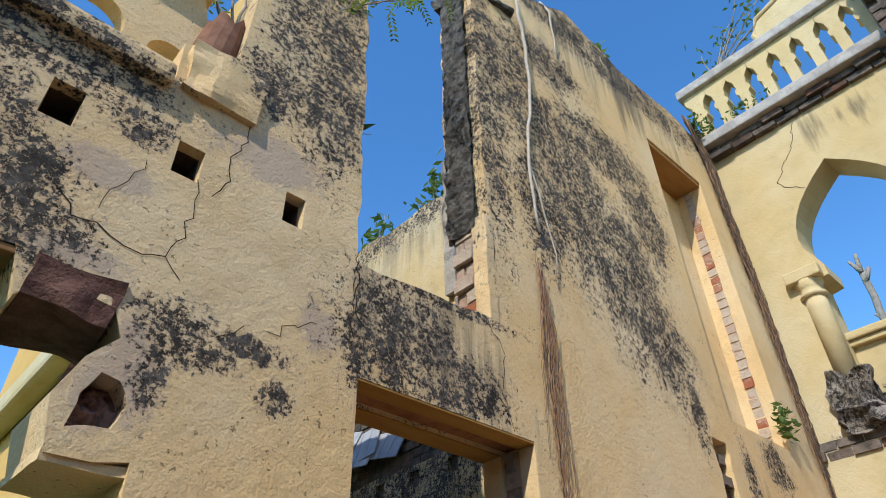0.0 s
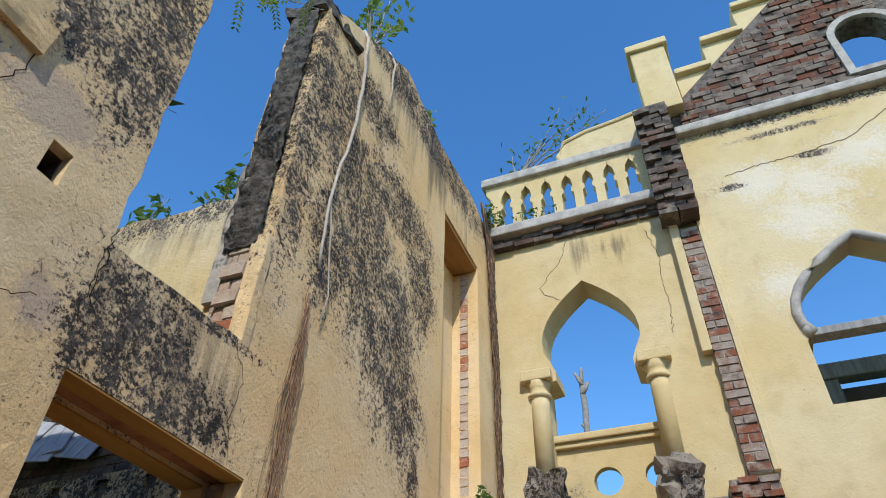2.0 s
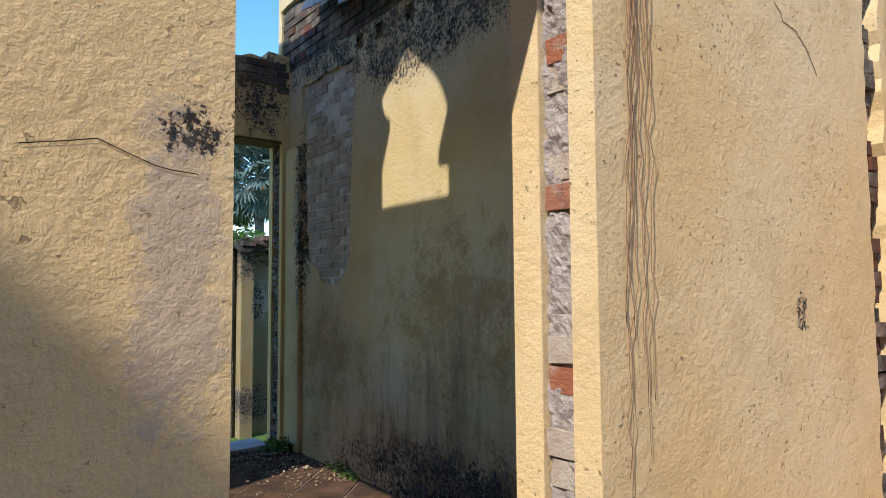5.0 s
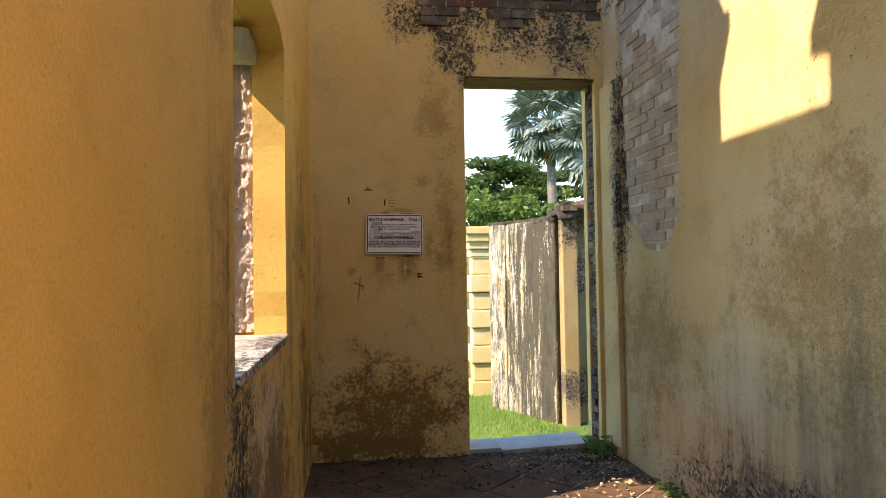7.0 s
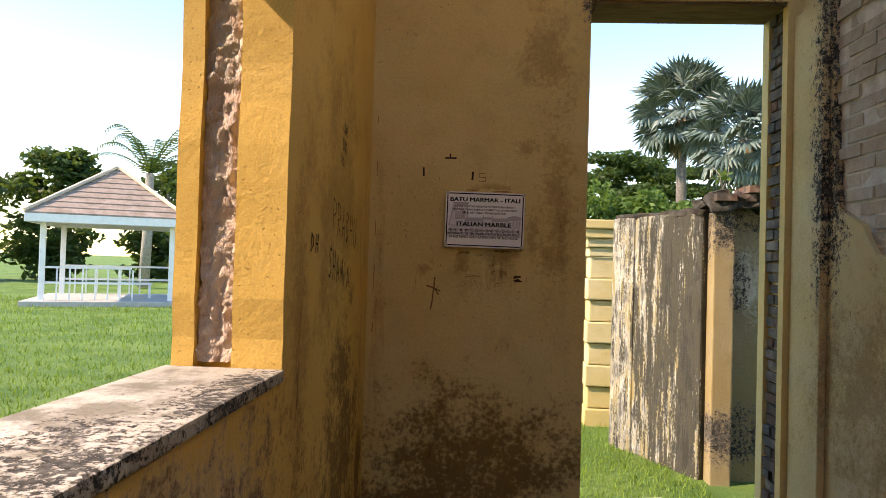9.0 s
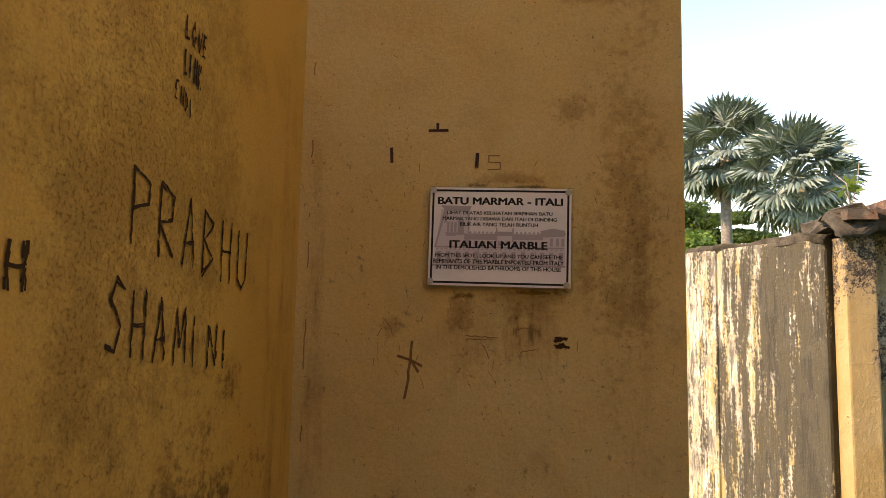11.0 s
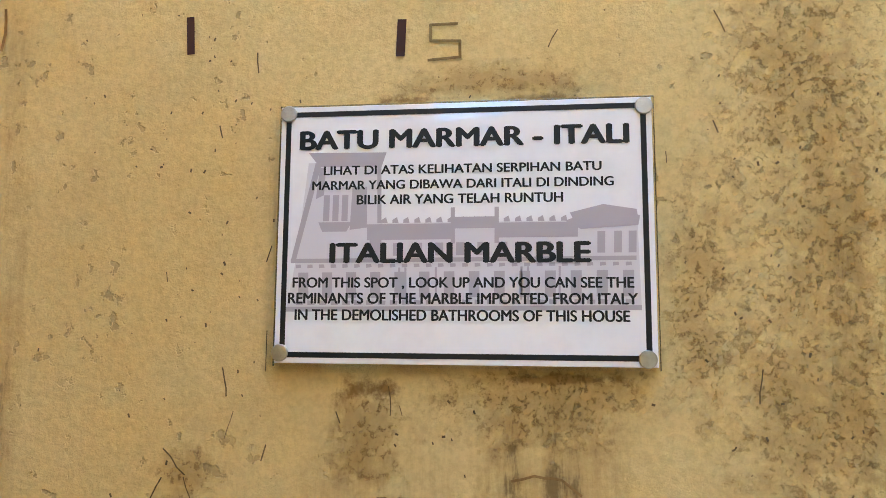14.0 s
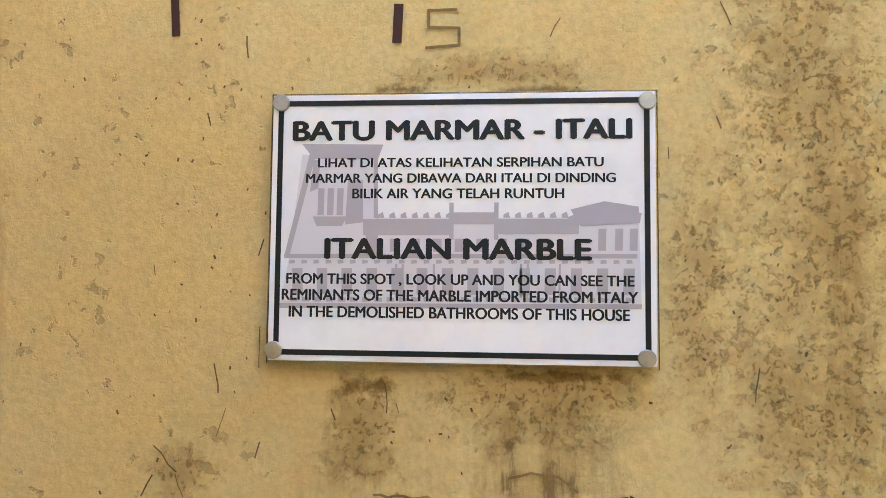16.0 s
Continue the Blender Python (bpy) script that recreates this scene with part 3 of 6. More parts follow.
structure("hall_floor", boxed(-6, 4.3, -5.0, N0 + 0.0, -0.2, -0.002), EARTH, "bare earth floor of the roofless hall", "floor")
structure("platform_floor", boxed(4.3, EX + 0.1, -5.0, N0 - 0.002, -0.2, PLAT, bevel=0.01), REDFLOOR, "raised red floor with a plastered edge", "floor")

# ---- hall north wall ----
door_l, door_r, door_t = 1.81, 2.743, 2.74
crown_w = rag([(-6, 3.62), (0.93, 3.62)], 0.015, 0.15, 5)[:-1] + rag([(0.93, 3.62), (0.92, 3.84), (1.13, 3.93), (1.15, 4.5), (1.2, 4.95), (1.45, 5.06), (1.72, 5.0), (1.77, 3.3)], 0.012, 0.12, 6)
crown_b = rag([(1.77, 3.22), (2.56, 3.27)], 0.012, 0.1, 7)
crown_e = rag([(2.58, 3.3), (2.56, 4.6), (2.55, 6.1), (2.7, 6.24), (3.05, 6.5), (3.8, 7.02), (4.2, 6.95), (4.7, 6.88), (5.42, 6.98), (EX, 6.9)], 0.02, 0.12, 8)
broken = rag([(-0.6, 0.9), (1.13, 0.9), (1.13, 2.28), (0.93, 2.26), (0.90, 2.4), (0.95, 2.52), (1.02, 2.6), (0.98, 2.68), (0.82, 2.70), (0.74, 2.62), (0.70, 2.76), (-0.6, 2.76)], 0.012, 0.09, 9, True)
holes_n = [rect(0.602, 0.70, 3.21, 3.365), rect(1.008, 1.102, 3.228, 3.37), rect(1.428, 1.512, 3.246, 3.388)]
upper = rect(4.78, 5.68, 3.40, 6.08)
slot = rag([(4.43, 0.45), (4.60, 0.45), (4.61, 3.20), (4.44, 3.20)], 0.014, 0.07, 11, True)

cavity = rag([(0.955, 2.33), (0.965, 2.42), (1.0, 2.49), (1.05, 2.48), (1.085, 2.42), (1.06, 2.35)], 0.008, 0.03, 10, True)


def north_leaf(jl, jr, extra, head=0.0):
    line = [(-6, -0.2), (jl, -0.2), (jl, door_t + head), (jr, door_t + head), (jr, -0.2), (EX, -0.2)]
    return line + list(reversed(crown_e)) + list(reversed(crown_b)) + list(reversed(crown_w)), [broken, upper] + extra


bm = bmesh.new()
o, h = north_leaf(door_l, door_r, holes_n + [slot, cavity])
outline_solid(bm, o, h, N0, N1, "y")
o, h = north_leaf(door_l - 0.035, door_r + 0.045, holes_n + [cavity], 0.04)
outline_solid(bm, o, h, N1, N2, "y")
o, h = north_leaf(door_l, door_r, holes_n)
outline_solid(bm, o, h, N2, N3, "y")
wall_n = structure("wall_north", bm, P_NORTH, "ruined yellow plastered wall with black mould, doorway and putlog holes", "wall")

# ---- hall east wall ----
arch1 = horseshoe(1.33, 0.48, 3.60, 4.92, 5.16, 6.03)
arch2 = horseshoe(-1.17, 0.68, 4.28, 4.9, 4.95, 5.90, ledge=0.02)
e_door = rect(0.94, 1.755, PLAT, 2.80)
e_out = [(-5, -0.2), (N0 - 0.002, -0.2), (N0 - 0.002, 6.78)] + rag([(N0 - 0.002, 6.78), (0.05, 6.78)], 0.01, 0.2, 12)[1:] + [(0.05, 7.72), (-5, 7.72)]
bm = bmesh.new()
outline_solid(bm, e_out, [arch1, arch2, e_door, rect(-0.42, -0.31, 3.28, 3.48), rect(-0.79, -0.68, 3.28, 3.48)], EX, EX + 0.16, "x")
outline_solid(bm, e_out, [arch1, arch2, e_door], EX + 0.16, EX + 0.34, "x")
wall_e = structure("wall_east", bm, P_EAST, "tall pale yellow plastered wall with pointed arch windows", "wall")

# ---- corridor walls ----
win = rag([(4.20, 1.06), (5.56, 1.06), (5.56, 2.54), (5.40, 2.60), (4.20, 2.60)], 0.008, 0.12, 13, True)
win_mid = rag([(4.20, 1.06), (5.61, 1.06), (5.61, 2.54), (5.40, 2.60), (4.20, 2.60)], 0.008, 0.12, 14, True)
w_arch = horseshoe(4.04, 0.48, 4.36, 4.92, 5.05, 5.82)
w_out = [(N3, -0.2), (SY, -0.2)] + rag([(SY, 6.2), (3.7, 6.2), (3.0, 5.95), (2.95, 5.45), (N3, 5.2)], 0.03, 0.2, 15)
bm = bmesh.new()
outline_solid(bm, w_out, [win, w_arch], 1.40, 1.47, "x")
outline_solid(bm, w_out, [win_mid, w_arch], 1.47, 1.59, "x")
outline_solid(bm, w_out, [win, w_arch], 1.59, WX, "x")
wall_w = structure("wall_west", bm, P_CORR_W, "ochre plastered passage wall with an empty window opening", "wall")

patch = rag([(5.90, 3.36), (5.87, 2.9), (5.92, 2.4), (5.93, 1.75), (6.05, 1.57), (6.22, 1.50), (6.45, 1.53), (6.55, 1.66), (6.74, 1.75), (6.80, 2.3), (6.82, 3.0), (6.86, 3.36)], 0.014, 0.08, 16, True)
notches = [rag(rect(y, y + 0.11, 3.40, 3.52), 0.008, 0.06, 17 + i, True) for i, y in enumerate((3.6, 4.1, 4.55, 5.0, 5.42, 5.72))]
band = rag([(N3 + 0.04, 3.57), (7.36, 3.57), (7.36, 4.25), (N3 + 0.04, 4.22)], 0.02, 0.15, 23, True)
c_out = [(N3, -0.2), (7.42, -0.2)] + rag([(7.42, 6.3), (6.0, 6.33), (4.0, 6.22), (N3, 6.2)], 0.035, 0.18, 24)
bm = bmesh.new()
outline_solid(bm, c_out, [patch, band] + notches, CX, CX + 0.035, "x")
outline_solid(bm, c_out, [], CX + 0.075, CX + 0.33, "x")
wall_c = structure("wall_corridor_east", bm, P_CORR_E, "stained yellow plastered wall with a patch of bare brick", "wall")
bm = bmesh.new()
outline_solid(bm, c_out, [], CX + 0.035, CX + 0.075, "x")
child("mortar_bed", bm, MORTAR_DARK, wall_c, "grimy mortar behind the missing plaster")

s_top = rag([(CX, 3.72), (3.82, 3.74), (3.8, 3.66), (3.3, 3.64), (3.25, 3.74), (2.6, 3.78), (WX - 0.35, 3.85)], 0.03, 0.11, 25)
bm = bmesh.new()
d2l, d2r, d2t = 2.925, 3.965, 2.89
for a, b, jr in ((SY, SY + 0.06, d2r), (SY + 0.06, SY + 0.23, d2r + 0.04), (SY + 0.23, SY + 0.31, d2r)):
    outline_solid(bm, [(WX - 0.35, -0.2), (d2l, -0.2), (d2l, d2t), (jr, d2t), (jr, -0.2), (CX, -0.2)] + s_top, [], a, b, "y")
wall_s = structure("wall_sign", bm, P_SIGN, "ochre plastered end wall with a doorway and a notice", "wall")

# closing walls of the roofless hall, behind the walker
structure("wall_south", boxed(-6.3, EX + 0.34, -5.3, -5.0, -0.2, 4.5), P_PLAIN, "plain yellow plastered wall", "wall")
structure("wall_hall_west", outline_solid(bmesh.new(), [(-5.0, -0.2), (N3, -0.2), (N3, 4.0), (1.1, 4.0), (1.1, 9.0), (-5.0, 9.0)], [], -6.3, -6.0, "x"), P_PLAIN, "plain yellow plastered wall of the hall", "wall")

# ---- hall, details of the masonry ----


def within(poly):
    def test(u, v):
        hit = False
        for (a, b), (c, d) in zip(poly, poly[1:] + poly[:1]):
            if (b > v) != (d > v) and u < (c - a) * (v - b) / (d - b) + a:
                hit = not hit
        return hit
    return test


def rubble(x0, x1, y0, y1, z0, z1, amp, seed):
    """A crumbling block with a lumpy surface."""
    bm = boxed(x0, x1, y0, y1, z0, z1)
    bmesh.ops.subdivide_edges(bm, edges=bm.edges, cuts=7, use_grid_fill=True)
    for v in bm.verts:
        v.co += Vector((noise.noise(v.co * 9 + Vector((seed, 0, 0))), noise.noise(v.co * 9 + Vector((0, seed, 9))), noise.noise(v.co * 7 + Vector((5, 0, seed))))) * amp
    return bm


RUBBLE = plaster("crumbled_masonry", (0.27, 0.23, 0.18), (0.44, 0.40, 0.34), mould=[((6.2, 1.9, 3.8), (0.5, 0.35, 0.5)), ((6.2, 0.7, 3.75), (0.3, 0.12, 0.2))], rough_bump=0.03)
# arch window in the east wall: columns, capitals, pierced parapet
for y, low in ((1.885, 4.02), (0.775, 3.97)):
    col = thing("colonnette", (EX + 0.04, y, low), "slender yellow plastered column with a broken base", "column", "columns of the arch window")
    bm = bmesh.new()
    lathe(bm, [(0.088, low), (0.088, 4.66), (0.088, 4.76)], (EX + 0.04, y, 0))
    child("shaft", bm, P_EAST, col, "", True)
    bm = bmesh.new()
    lathe(bm, [(0.09, 4.76), (0.112, 4.77), (0.112, 4.80), (0.09, 4.81), (0.095, 4.86), (0.13, 4.92)], (EX + 0.04, y, 0))
    child("necking_ring", bm, P_EAST, col, "", True)
    child("capital", boxed(EX - 0.09, EX + 0.17, y - 0.15, y + 0.15, 4.92, 5.03, bevel=0.012), P_EAST, col, "square stained capital")
    child("base_block", rubble(EX - 0.08, EX + 0.2, y - 0.14, y + 0.14, 3.6, low + 0.03, 0.12, 3 + int(y)), RUBBLE, col, "crumbling grey stone base")
bm = bmesh.new()
outline_solid(bm, rect(0.80, 1.86, 3.6, 4.31), [circle(1.38, 3.985, 0.125), circle(0.945, 3.995, 0.115)], EX + 0.22, EX + 0.30, "x")
box(bm, EX + 0.17, EX + 0.33, 0.80, 1.86, 4.312, 4.36, bevel=0.01)
box(bm, EX + 0.14, EX + 0.35, 0.80, 1.86, 4.362, 4.43, bevel=0.015)
structure("window_parapet", bm, P_EAST, "pierced yellow parapet with two round holes and a moulded top", "parapet")

# ledge, balustrade and curved gable over the arch
structure("balcony_ledge", boxed(EX - 0.16, EX + 0.36, 0.36, N0 - 0.01, 6.80, 6.93, bevel=0.02), STONE, "weathered grey stone ledge under the balustrade", "ledge")
lay(wall_e, BRICK_BLACK, "x", EX, 0.40, N0 - 0.02, 6.645, 6.80, 0.12, 0.07, None, 0.23, 0.074, 0.03, 31)
bal = thing("balustrade", (EX + 0.1, 1.3, 6.93), "weathered yellow balustrade with pointed openings", "balustrade")
one = [(0.05, 0), (0.05, 0.06), (0.036, 0.09), (0.036, 0.30), (0.055, 0.32), (0.055, 0.36), (0.04, 0.38), (0.05, 0.46), (0.085, 0.52), (0.087, 0.60)]
prof = one + [(-u, v) for u, v in reversed(one)]
for i in range(8):
    y = 0.46 + i * 0.252
    child("baluster", outline_solid(bmesh.new(), [(y + u * 1.45, 6.93 + v * 1.40) for u, v in prof], [], EX + 0.02, EX + 0.16, "x"), P_EAST, bal)
child("top_rail", boxed(EX - 0.04, EX + 0.22, 0.36, N0 + 0.1, 7.772, 7.90, bevel=0.02), STONE, bal, "stained stone top rail")
bm = bmesh.new()
outline_solid(bm, [(0.22, 7.905), (1.37, 7.905), (1.40, 8.02), (1.31, 8.24), (1.02, 8.34), (0.62, 8.39), (0.22, 8.47)], [], EX + 0.03, EX + 0.15, "x")
outer = [(1.37, 7.92), (1.40, 8.02), (1.31, 8.24), (1.02, 8.34), (0.62, 8.39), (0.22, 8.47)]
tube(bm, [(EX + 0.03, u, v) for u, v in outer], 0.03, 0.03, 8)
structure("curved_parapet", bm, P_EAST, "curved yellow plastered gable parapet", "parapet")
ped = thing("pedestal", (EX + 0.1, 0.05, 8.2), "square yellow plastered pier with a moulded cap", "pier")
child("shaft", boxed(EX - 0.12, EX + 0.3, -0.17, 0.26, 8.2, 9.42, bevel=0.015), P_EAST, ped)
child("cap", boxed(EX - 0.17, EX + 0.35, -0.22, 0.31, 9.424, 9.55, bevel=0.02), P_EAST, ped)

# cornice, brick gable with its stepped yellow top
structure("cornice_east", boxed(EX - 0.10, EX + 0.36, -5.0, 0.02, 7.724, 7.85, bevel=0.03), STONE, "mouldy grey cornice", "cornice")


def slope_top(y):
    return 8.35 + (-0.15 - y) * 1.02


gable_poly = [(0.0, 7.854), (0.0, 8.3), (-2.3, 10.6), (-5.0, 10.6), (-5.0, 7.854)]
round_win = [(-2.28 + 0.30 * math.cos(a * math.pi / 10), 8.72 + 0.30 * math.sin(a * math.pi / 10)) for a in range(11)] + [(-2.58, 8.10), (-1.98, 8.10)]
bm = bmesh.new()
outline_solid(bm, gable_poly, [round_win], EX + 0.06, EX + 0.34, "x")
gable = structure("wall_gable", bm, MORTAR_DARK, "broken gable of grimy bare brick", "wall")
lay(gable, BRICK_GABLE, "x", EX + 0.06, -2.55, -0.1, 7.86, 10.3, 0.05, 0.03, lambda u, v: v < slope_top(u) - 0.08 and not (-2.66 < u < -1.9 and v < 9.1), 0.225, 0.088, 0.015, 33)
bm = bmesh.new()
outline_solid(bm, [(-2.28 + 0.38 * math.cos(a * math.pi / 10), 8.72 + 0.38 * math.sin(a * math.pi / 10)) for a in range(11)] + [(-2.66, 8.03), (-1.90, 8.03)], [round_win], EX, EX + 0.12, "x")
child("window_trim", bm, STONE, gable, "pale stone surround of the round-headed opening")
for i, (y0, y1, z) in enumerate(((-0.62, -0.2, 8.95), (-1.12, -0.62, 9.45), (-1.75, -1.12, 9.98))):
    tagged(part("gable_step", boxed(EX + 0.10, EX + 0.40, y0, y1 - 0.004, z - 0.75, z, bevel=0.01), P_EAST, gable), "")
    part("coping", boxed(EX + 0.02, EX + 0.46, y0 - 0.03, y1 - 0.006, z + 0.002, z + 0.1, bevel=0.02), P_EAST, gable)

# torn brick pier where a cross wall stood
pier = structure("brick_pier", boxed(EX - 0.10, EX - 0.002, 0.07, 0.40, -0.0 + PLAT, 3.75), MORTAR, "torn stub of a red brick cross wall", "pier")
lay(pier, BRICK_PIER, "x", EX - 0.10, 0.06, 0.43, PLAT + 0.002, 3.78, 0.13, 0.03, None, 0.15, 0.06, 0.045, 35)
pier2 = structure("brick_pier_upper", boxed(EX - 0.06, EX - 0.002, 0.09, 0.26, 3.80, 6.35), MORTAR, "narrow strip of bare red brick between plaster edges", "pier")
lay(pier2, BRICK_PIER, "x", EX - 0.06, 0.085, 0.27, 3.80, 6.35, 0.08, 0.012, None, 0.21, 0.078, 0.012, 36)
child("plaster_edge", boxed(EX - 0.10, EX - 0.002, 0.272, 0.36, 4.9, 6.4, bevel=0.006), P_EAST, pier2, "pale plaster edge beside the brick")
child("plaster_edge", boxed(EX - 0.07, EX - 0.002, 0.03, 0.083, 3.80, 6.5, bevel=0.006), P_EAST, pier2)
corbel = structure("brick_corbel", boxed(EX - 0.22, EX - 0.002, 0.08, 0.36, 6.45, 8.2), MORTAR_DARK, "dark crumbling brick stub under the pier", "pier")
lay(corbel, BRICK_BLACK, "x", EX - 0.22, 0.03, 0.42, 6.4, 8.2, 0.24, 0.05, None, 0.2, 0.08, 0.06, 37)

# brick course and bare patch over the door
lay(wall_e, BRICK_GABLE, "x", EX, 0.44, N0 - 0.01, 3.425, 3.58, 0.05, 0.022, None, 0.2, 0.077, 0.02, 38)
bare = rag([(1.20, 2.81), (1.76, 2.81), (1.78, 3.42), (1.62, 3.42), (1.52, 3.25), (1.45, 3.05), (1.36, 2.93)], 0.02, 0.09, 39, True)
child("mortar_bed", outline_solid(bmesh.new(), bare, [], EX - 0.006, EX - 0.001, "x"), MORTAR_DARK, wall_e, "dark mortar where the plaster fell")
lay(wall_e, BRICK_BLACK, "x", EX, 1.0, 1.8, 2.812, 3.42, 0.04, 0.016, lambda u, v: within(bare)(u, v) and noise.noise(Vector((u * 7, v * 9, 1))) > -0.28, 0.12, 0.05, 0.014, 40)
lay(wall_e, BRICK_BLACK, "x", EX, 0.92, 1.30, 2.812, 2.9, 0.05, 0.02, None, 0.13, 0.08, 0.015, 41)
structure("window_ledge", boxed(EX - 0.03, EX - 0.001, 0.44, 1.7, 3.585, 3.66, bevel=0.012), RUBBLE, "broken mossy ledge under the arch window", "ledge")

# weathered door frame without a door
fr = thing("door_frame", (EX + 0.1, 1.35, PLAT), "grey weathered wooden door frame without a door", "door frame")
for a, b, name in ((0.945, 1.01, "jamb_post"), (1.685, 1.75, "jamb_post")):
    child(name, boxed(EX + 0.03, EX + 0.17, a, b, PLAT + 0.002, 2.74, bevel=0.006), WOOD, fr)
child("head", boxed(EX + 0.03, EX + 0.17, 0.945, 1.75, 2.742, 2.795, bevel=0.006), WOOD, fr)
child("transom", boxed(EX + 0.04, EX + 0.16, 1.012, 1.683, 2.33, 2.41, bevel=0.006), WOOD, fr)
structure("door_step", boxed(EX - 0.02, EX + 0.4, 0.96, 1.74, PLAT, PLAT + 0.03, bevel=0.005), MARBLE, "pale stone door sill", "sill")

# second arch window: pale surround and grey beam
trim_pts = [q for q in arch2 if q[1] > 4.93]
bm = bmesh.new()
tube(bm, [(EX - 0.005, u, v) for u, v in trim_pts], 0.045, 0.045, 8)
structure("arch_trim", bm, STONE, "pale moulded surround of the arch window", "trim", True)
structure("window_beam", boxed(EX + 0.05, EX + 0.2, -1.85, -0.49, 4.95, 5.02, bevel=0.005), WOOD, "grey weathered beam across the arch window", "beam")

# north wall: brick in the slot, the jambs and the broken edges
lay(wall_n, BRICK_GABLE, "y", N0 + 0.05, 4.44, 4.60, 0.47, 3.19, 0.05, 0.012, None, 0.17, 0.07, 0.03, 42)
MORTAR_PALE = simple("pale_lime_mortar", (0.34, 0.27, 0.235), (0.52, 0.455, 0.41), 22, 0.95, bump=0.02)


def rough_strip(x, y0, y1, z0, z1, amp, seed):
    """Torn mortar in a jamb, as an uneven sheet across the wall's thickness."""
    bm = bmesh.new()
    bmesh.ops.create_grid(bm, x_segments=12, y_segments=int((z1 - z0) / 0.012), size=0.5)
    for v in bm.verts:
        p = Vector((seed, (v.co.x + 0.5) * (y1 - y0) + y0, (v.co.y + 0.5) * (z1 - z0) + z0))
        d = amp * noise.noise(Vector((seed, p.y * 14, p.z * 11))) + amp * 0.7 * noise.noise(Vector((seed, p.y * 45, p.z * 38))) + amp * 0.35 * noise.noise(Vector((seed, p.y * 110, p.z * 100)))
        v.co = Vector((x + d, p.y, p.z))
    return bm


child("mortar_bed", rough_strip(door_r + 0.022, N1 + 0.001, N2 - 0.001, 0, door_t - 0.002, 0.015, 3), MORTAR_PALE, wall_n, "rough pale mortar in the jamb")
child("mortar_bed", rough_strip(door_l - 0.020, N1 + 0.001, N2 - 0.001, 0, door_t - 0.002, 0.014, 5), MORTAR_PALE, wall_n, "rough pale mortar in the jamb")
JAMB = lambda u, v: noise.noise(Vector((3.1, 1.0, v * 4.3))) > 0.0
lay(wall_n, BRICK, "x", door_r + 0.022, N1 + 0.002, N2 - 0.002, 0.0, door_t, 0.04, 0.006, JAMB, 0.2, 0.083, 0.008, 43)
lay(wall_n, BRICK, "x", door_l - 0.02, N1 + 0.002, N2 - 0.002, 0.0, door_t, -0.04, 0.004, JAMB, 0.2, 0.083, 0.008, 44)
GREY_CRUST = simple("grey_crust", (0.035, 0.033, 0.03), (0.16, 0.15, 0.135), 16, 0.95, bump=0.03)
child("weathered_edge", rough_strip(2.515, 2.355, 2.565, 3.85, 6.06, 0.022, 7), GREY_CRUST, wall_n, "black crusted core of the broken wall end", True)
child("plaster_lip", rubble(2.52, 2.575, N0 - 0.004, 2.385, 3.24, 3.9, 0.012, 15), P_NORTH, wall_n, "pale plaster lip at the broken wall end")
child("render_strip", rubble(2.53, 2.575, 2.53, N3 - 0.004, 3.55, 4.5, 0.012, 16), STONE, wall_n, "smooth grey render on the broken wall end")
child("wall_cap", rubble(2.50, 2.95, N0 - 0.02, N3 + 0.03, 6.08, 6.2, 0.05, 17), GREY_CRUST, wall_n, "dark crumbling top of the broken wall")
child("mortar_bed", rough_strip(2.548, 2.36, 2.56, 3.3, 3.92, 0.012, 9), MORTAR_PALE, wall_n, "rough mortar between the bricks of the wall end")
lay(wall_n, BRICK, "x", 2.545, 2.385, 2.525, 3.34, 3.9, 0.06, 0.02, None, 0.15, 0.08, 0.015, 45)
lay(wall_n, BRICK, "x", 5.68, N1 + 0.01, N2 - 0.01, 3.46, 6.08, 0.05, 0.008, None, 0.2, 0.083, 0.006, 46)
CORE = simple("torn_brick_core", (0.17, 0.055, 0.035), (0.36, 0.22, 0.18), 11, 0.95, bump=0.03)


def torn_sheet(u0, u1, v0, v1, y, amp, seed):
    """A rough torn face of masonry, facing the hall."""
    bm = bmesh.new()
    bmesh.ops.create_grid(bm, x_segments=34, y_segments=34, size=0.5)
    for v in bm.verts:
        p = Vector((u0 + (v.co.x + 0.5) * (u1 - u0), seed, v0 + (v.co.y + 0.5) * (v1 - v0)))
        v.co = Vector((p.x, y + amp * (noise.noise(p * 9) + 0.6 * noise.noise(p * 26) + 0.35 * noise.noise(p * 60)), p.z))
    return bm


child("broken_core", torn_sheet(0.93, 1.10, 2.31, 2.51, N0 + 0.085, 0.06, 13), CORE, wall_n, "dark red broken brick inside the torn pier", True)
# Darker copy of the torn brick colour, for the shade under the window head.
child("lintel_end", rubble(0.75, 0.99, N0 - 0.012, N3 - 0.03, 2.615, 2.755, 0.022, 21), simple("shaded_broken_brick", (0.08, 0.035, 0.025), (0.20, 0.105, 0.08), 13, 0.95, bump=0.03), wall_n, "dark red broken end of the old lintel")
child("lintel_soffit", boxed(-0.6, 0.755, N0 + 0.004, N3 - 0.004, 2.735, 2.757, bevel=0.004), simple("brown_soffit", (0.24, 0.12, 0.05), (0.36, 0.2, 0.08), 8, 0.9), wall_n, "brown underside of the window head")
child("stub_soffit", rubble(0.925, 1.132, N0 + 0.006, N3 - 0.004, 2.238, 2.268, 0.012, 22), P_NORTH, wall_n, "yellow plastered underside of the torn stub")
bm = bmesh.new()
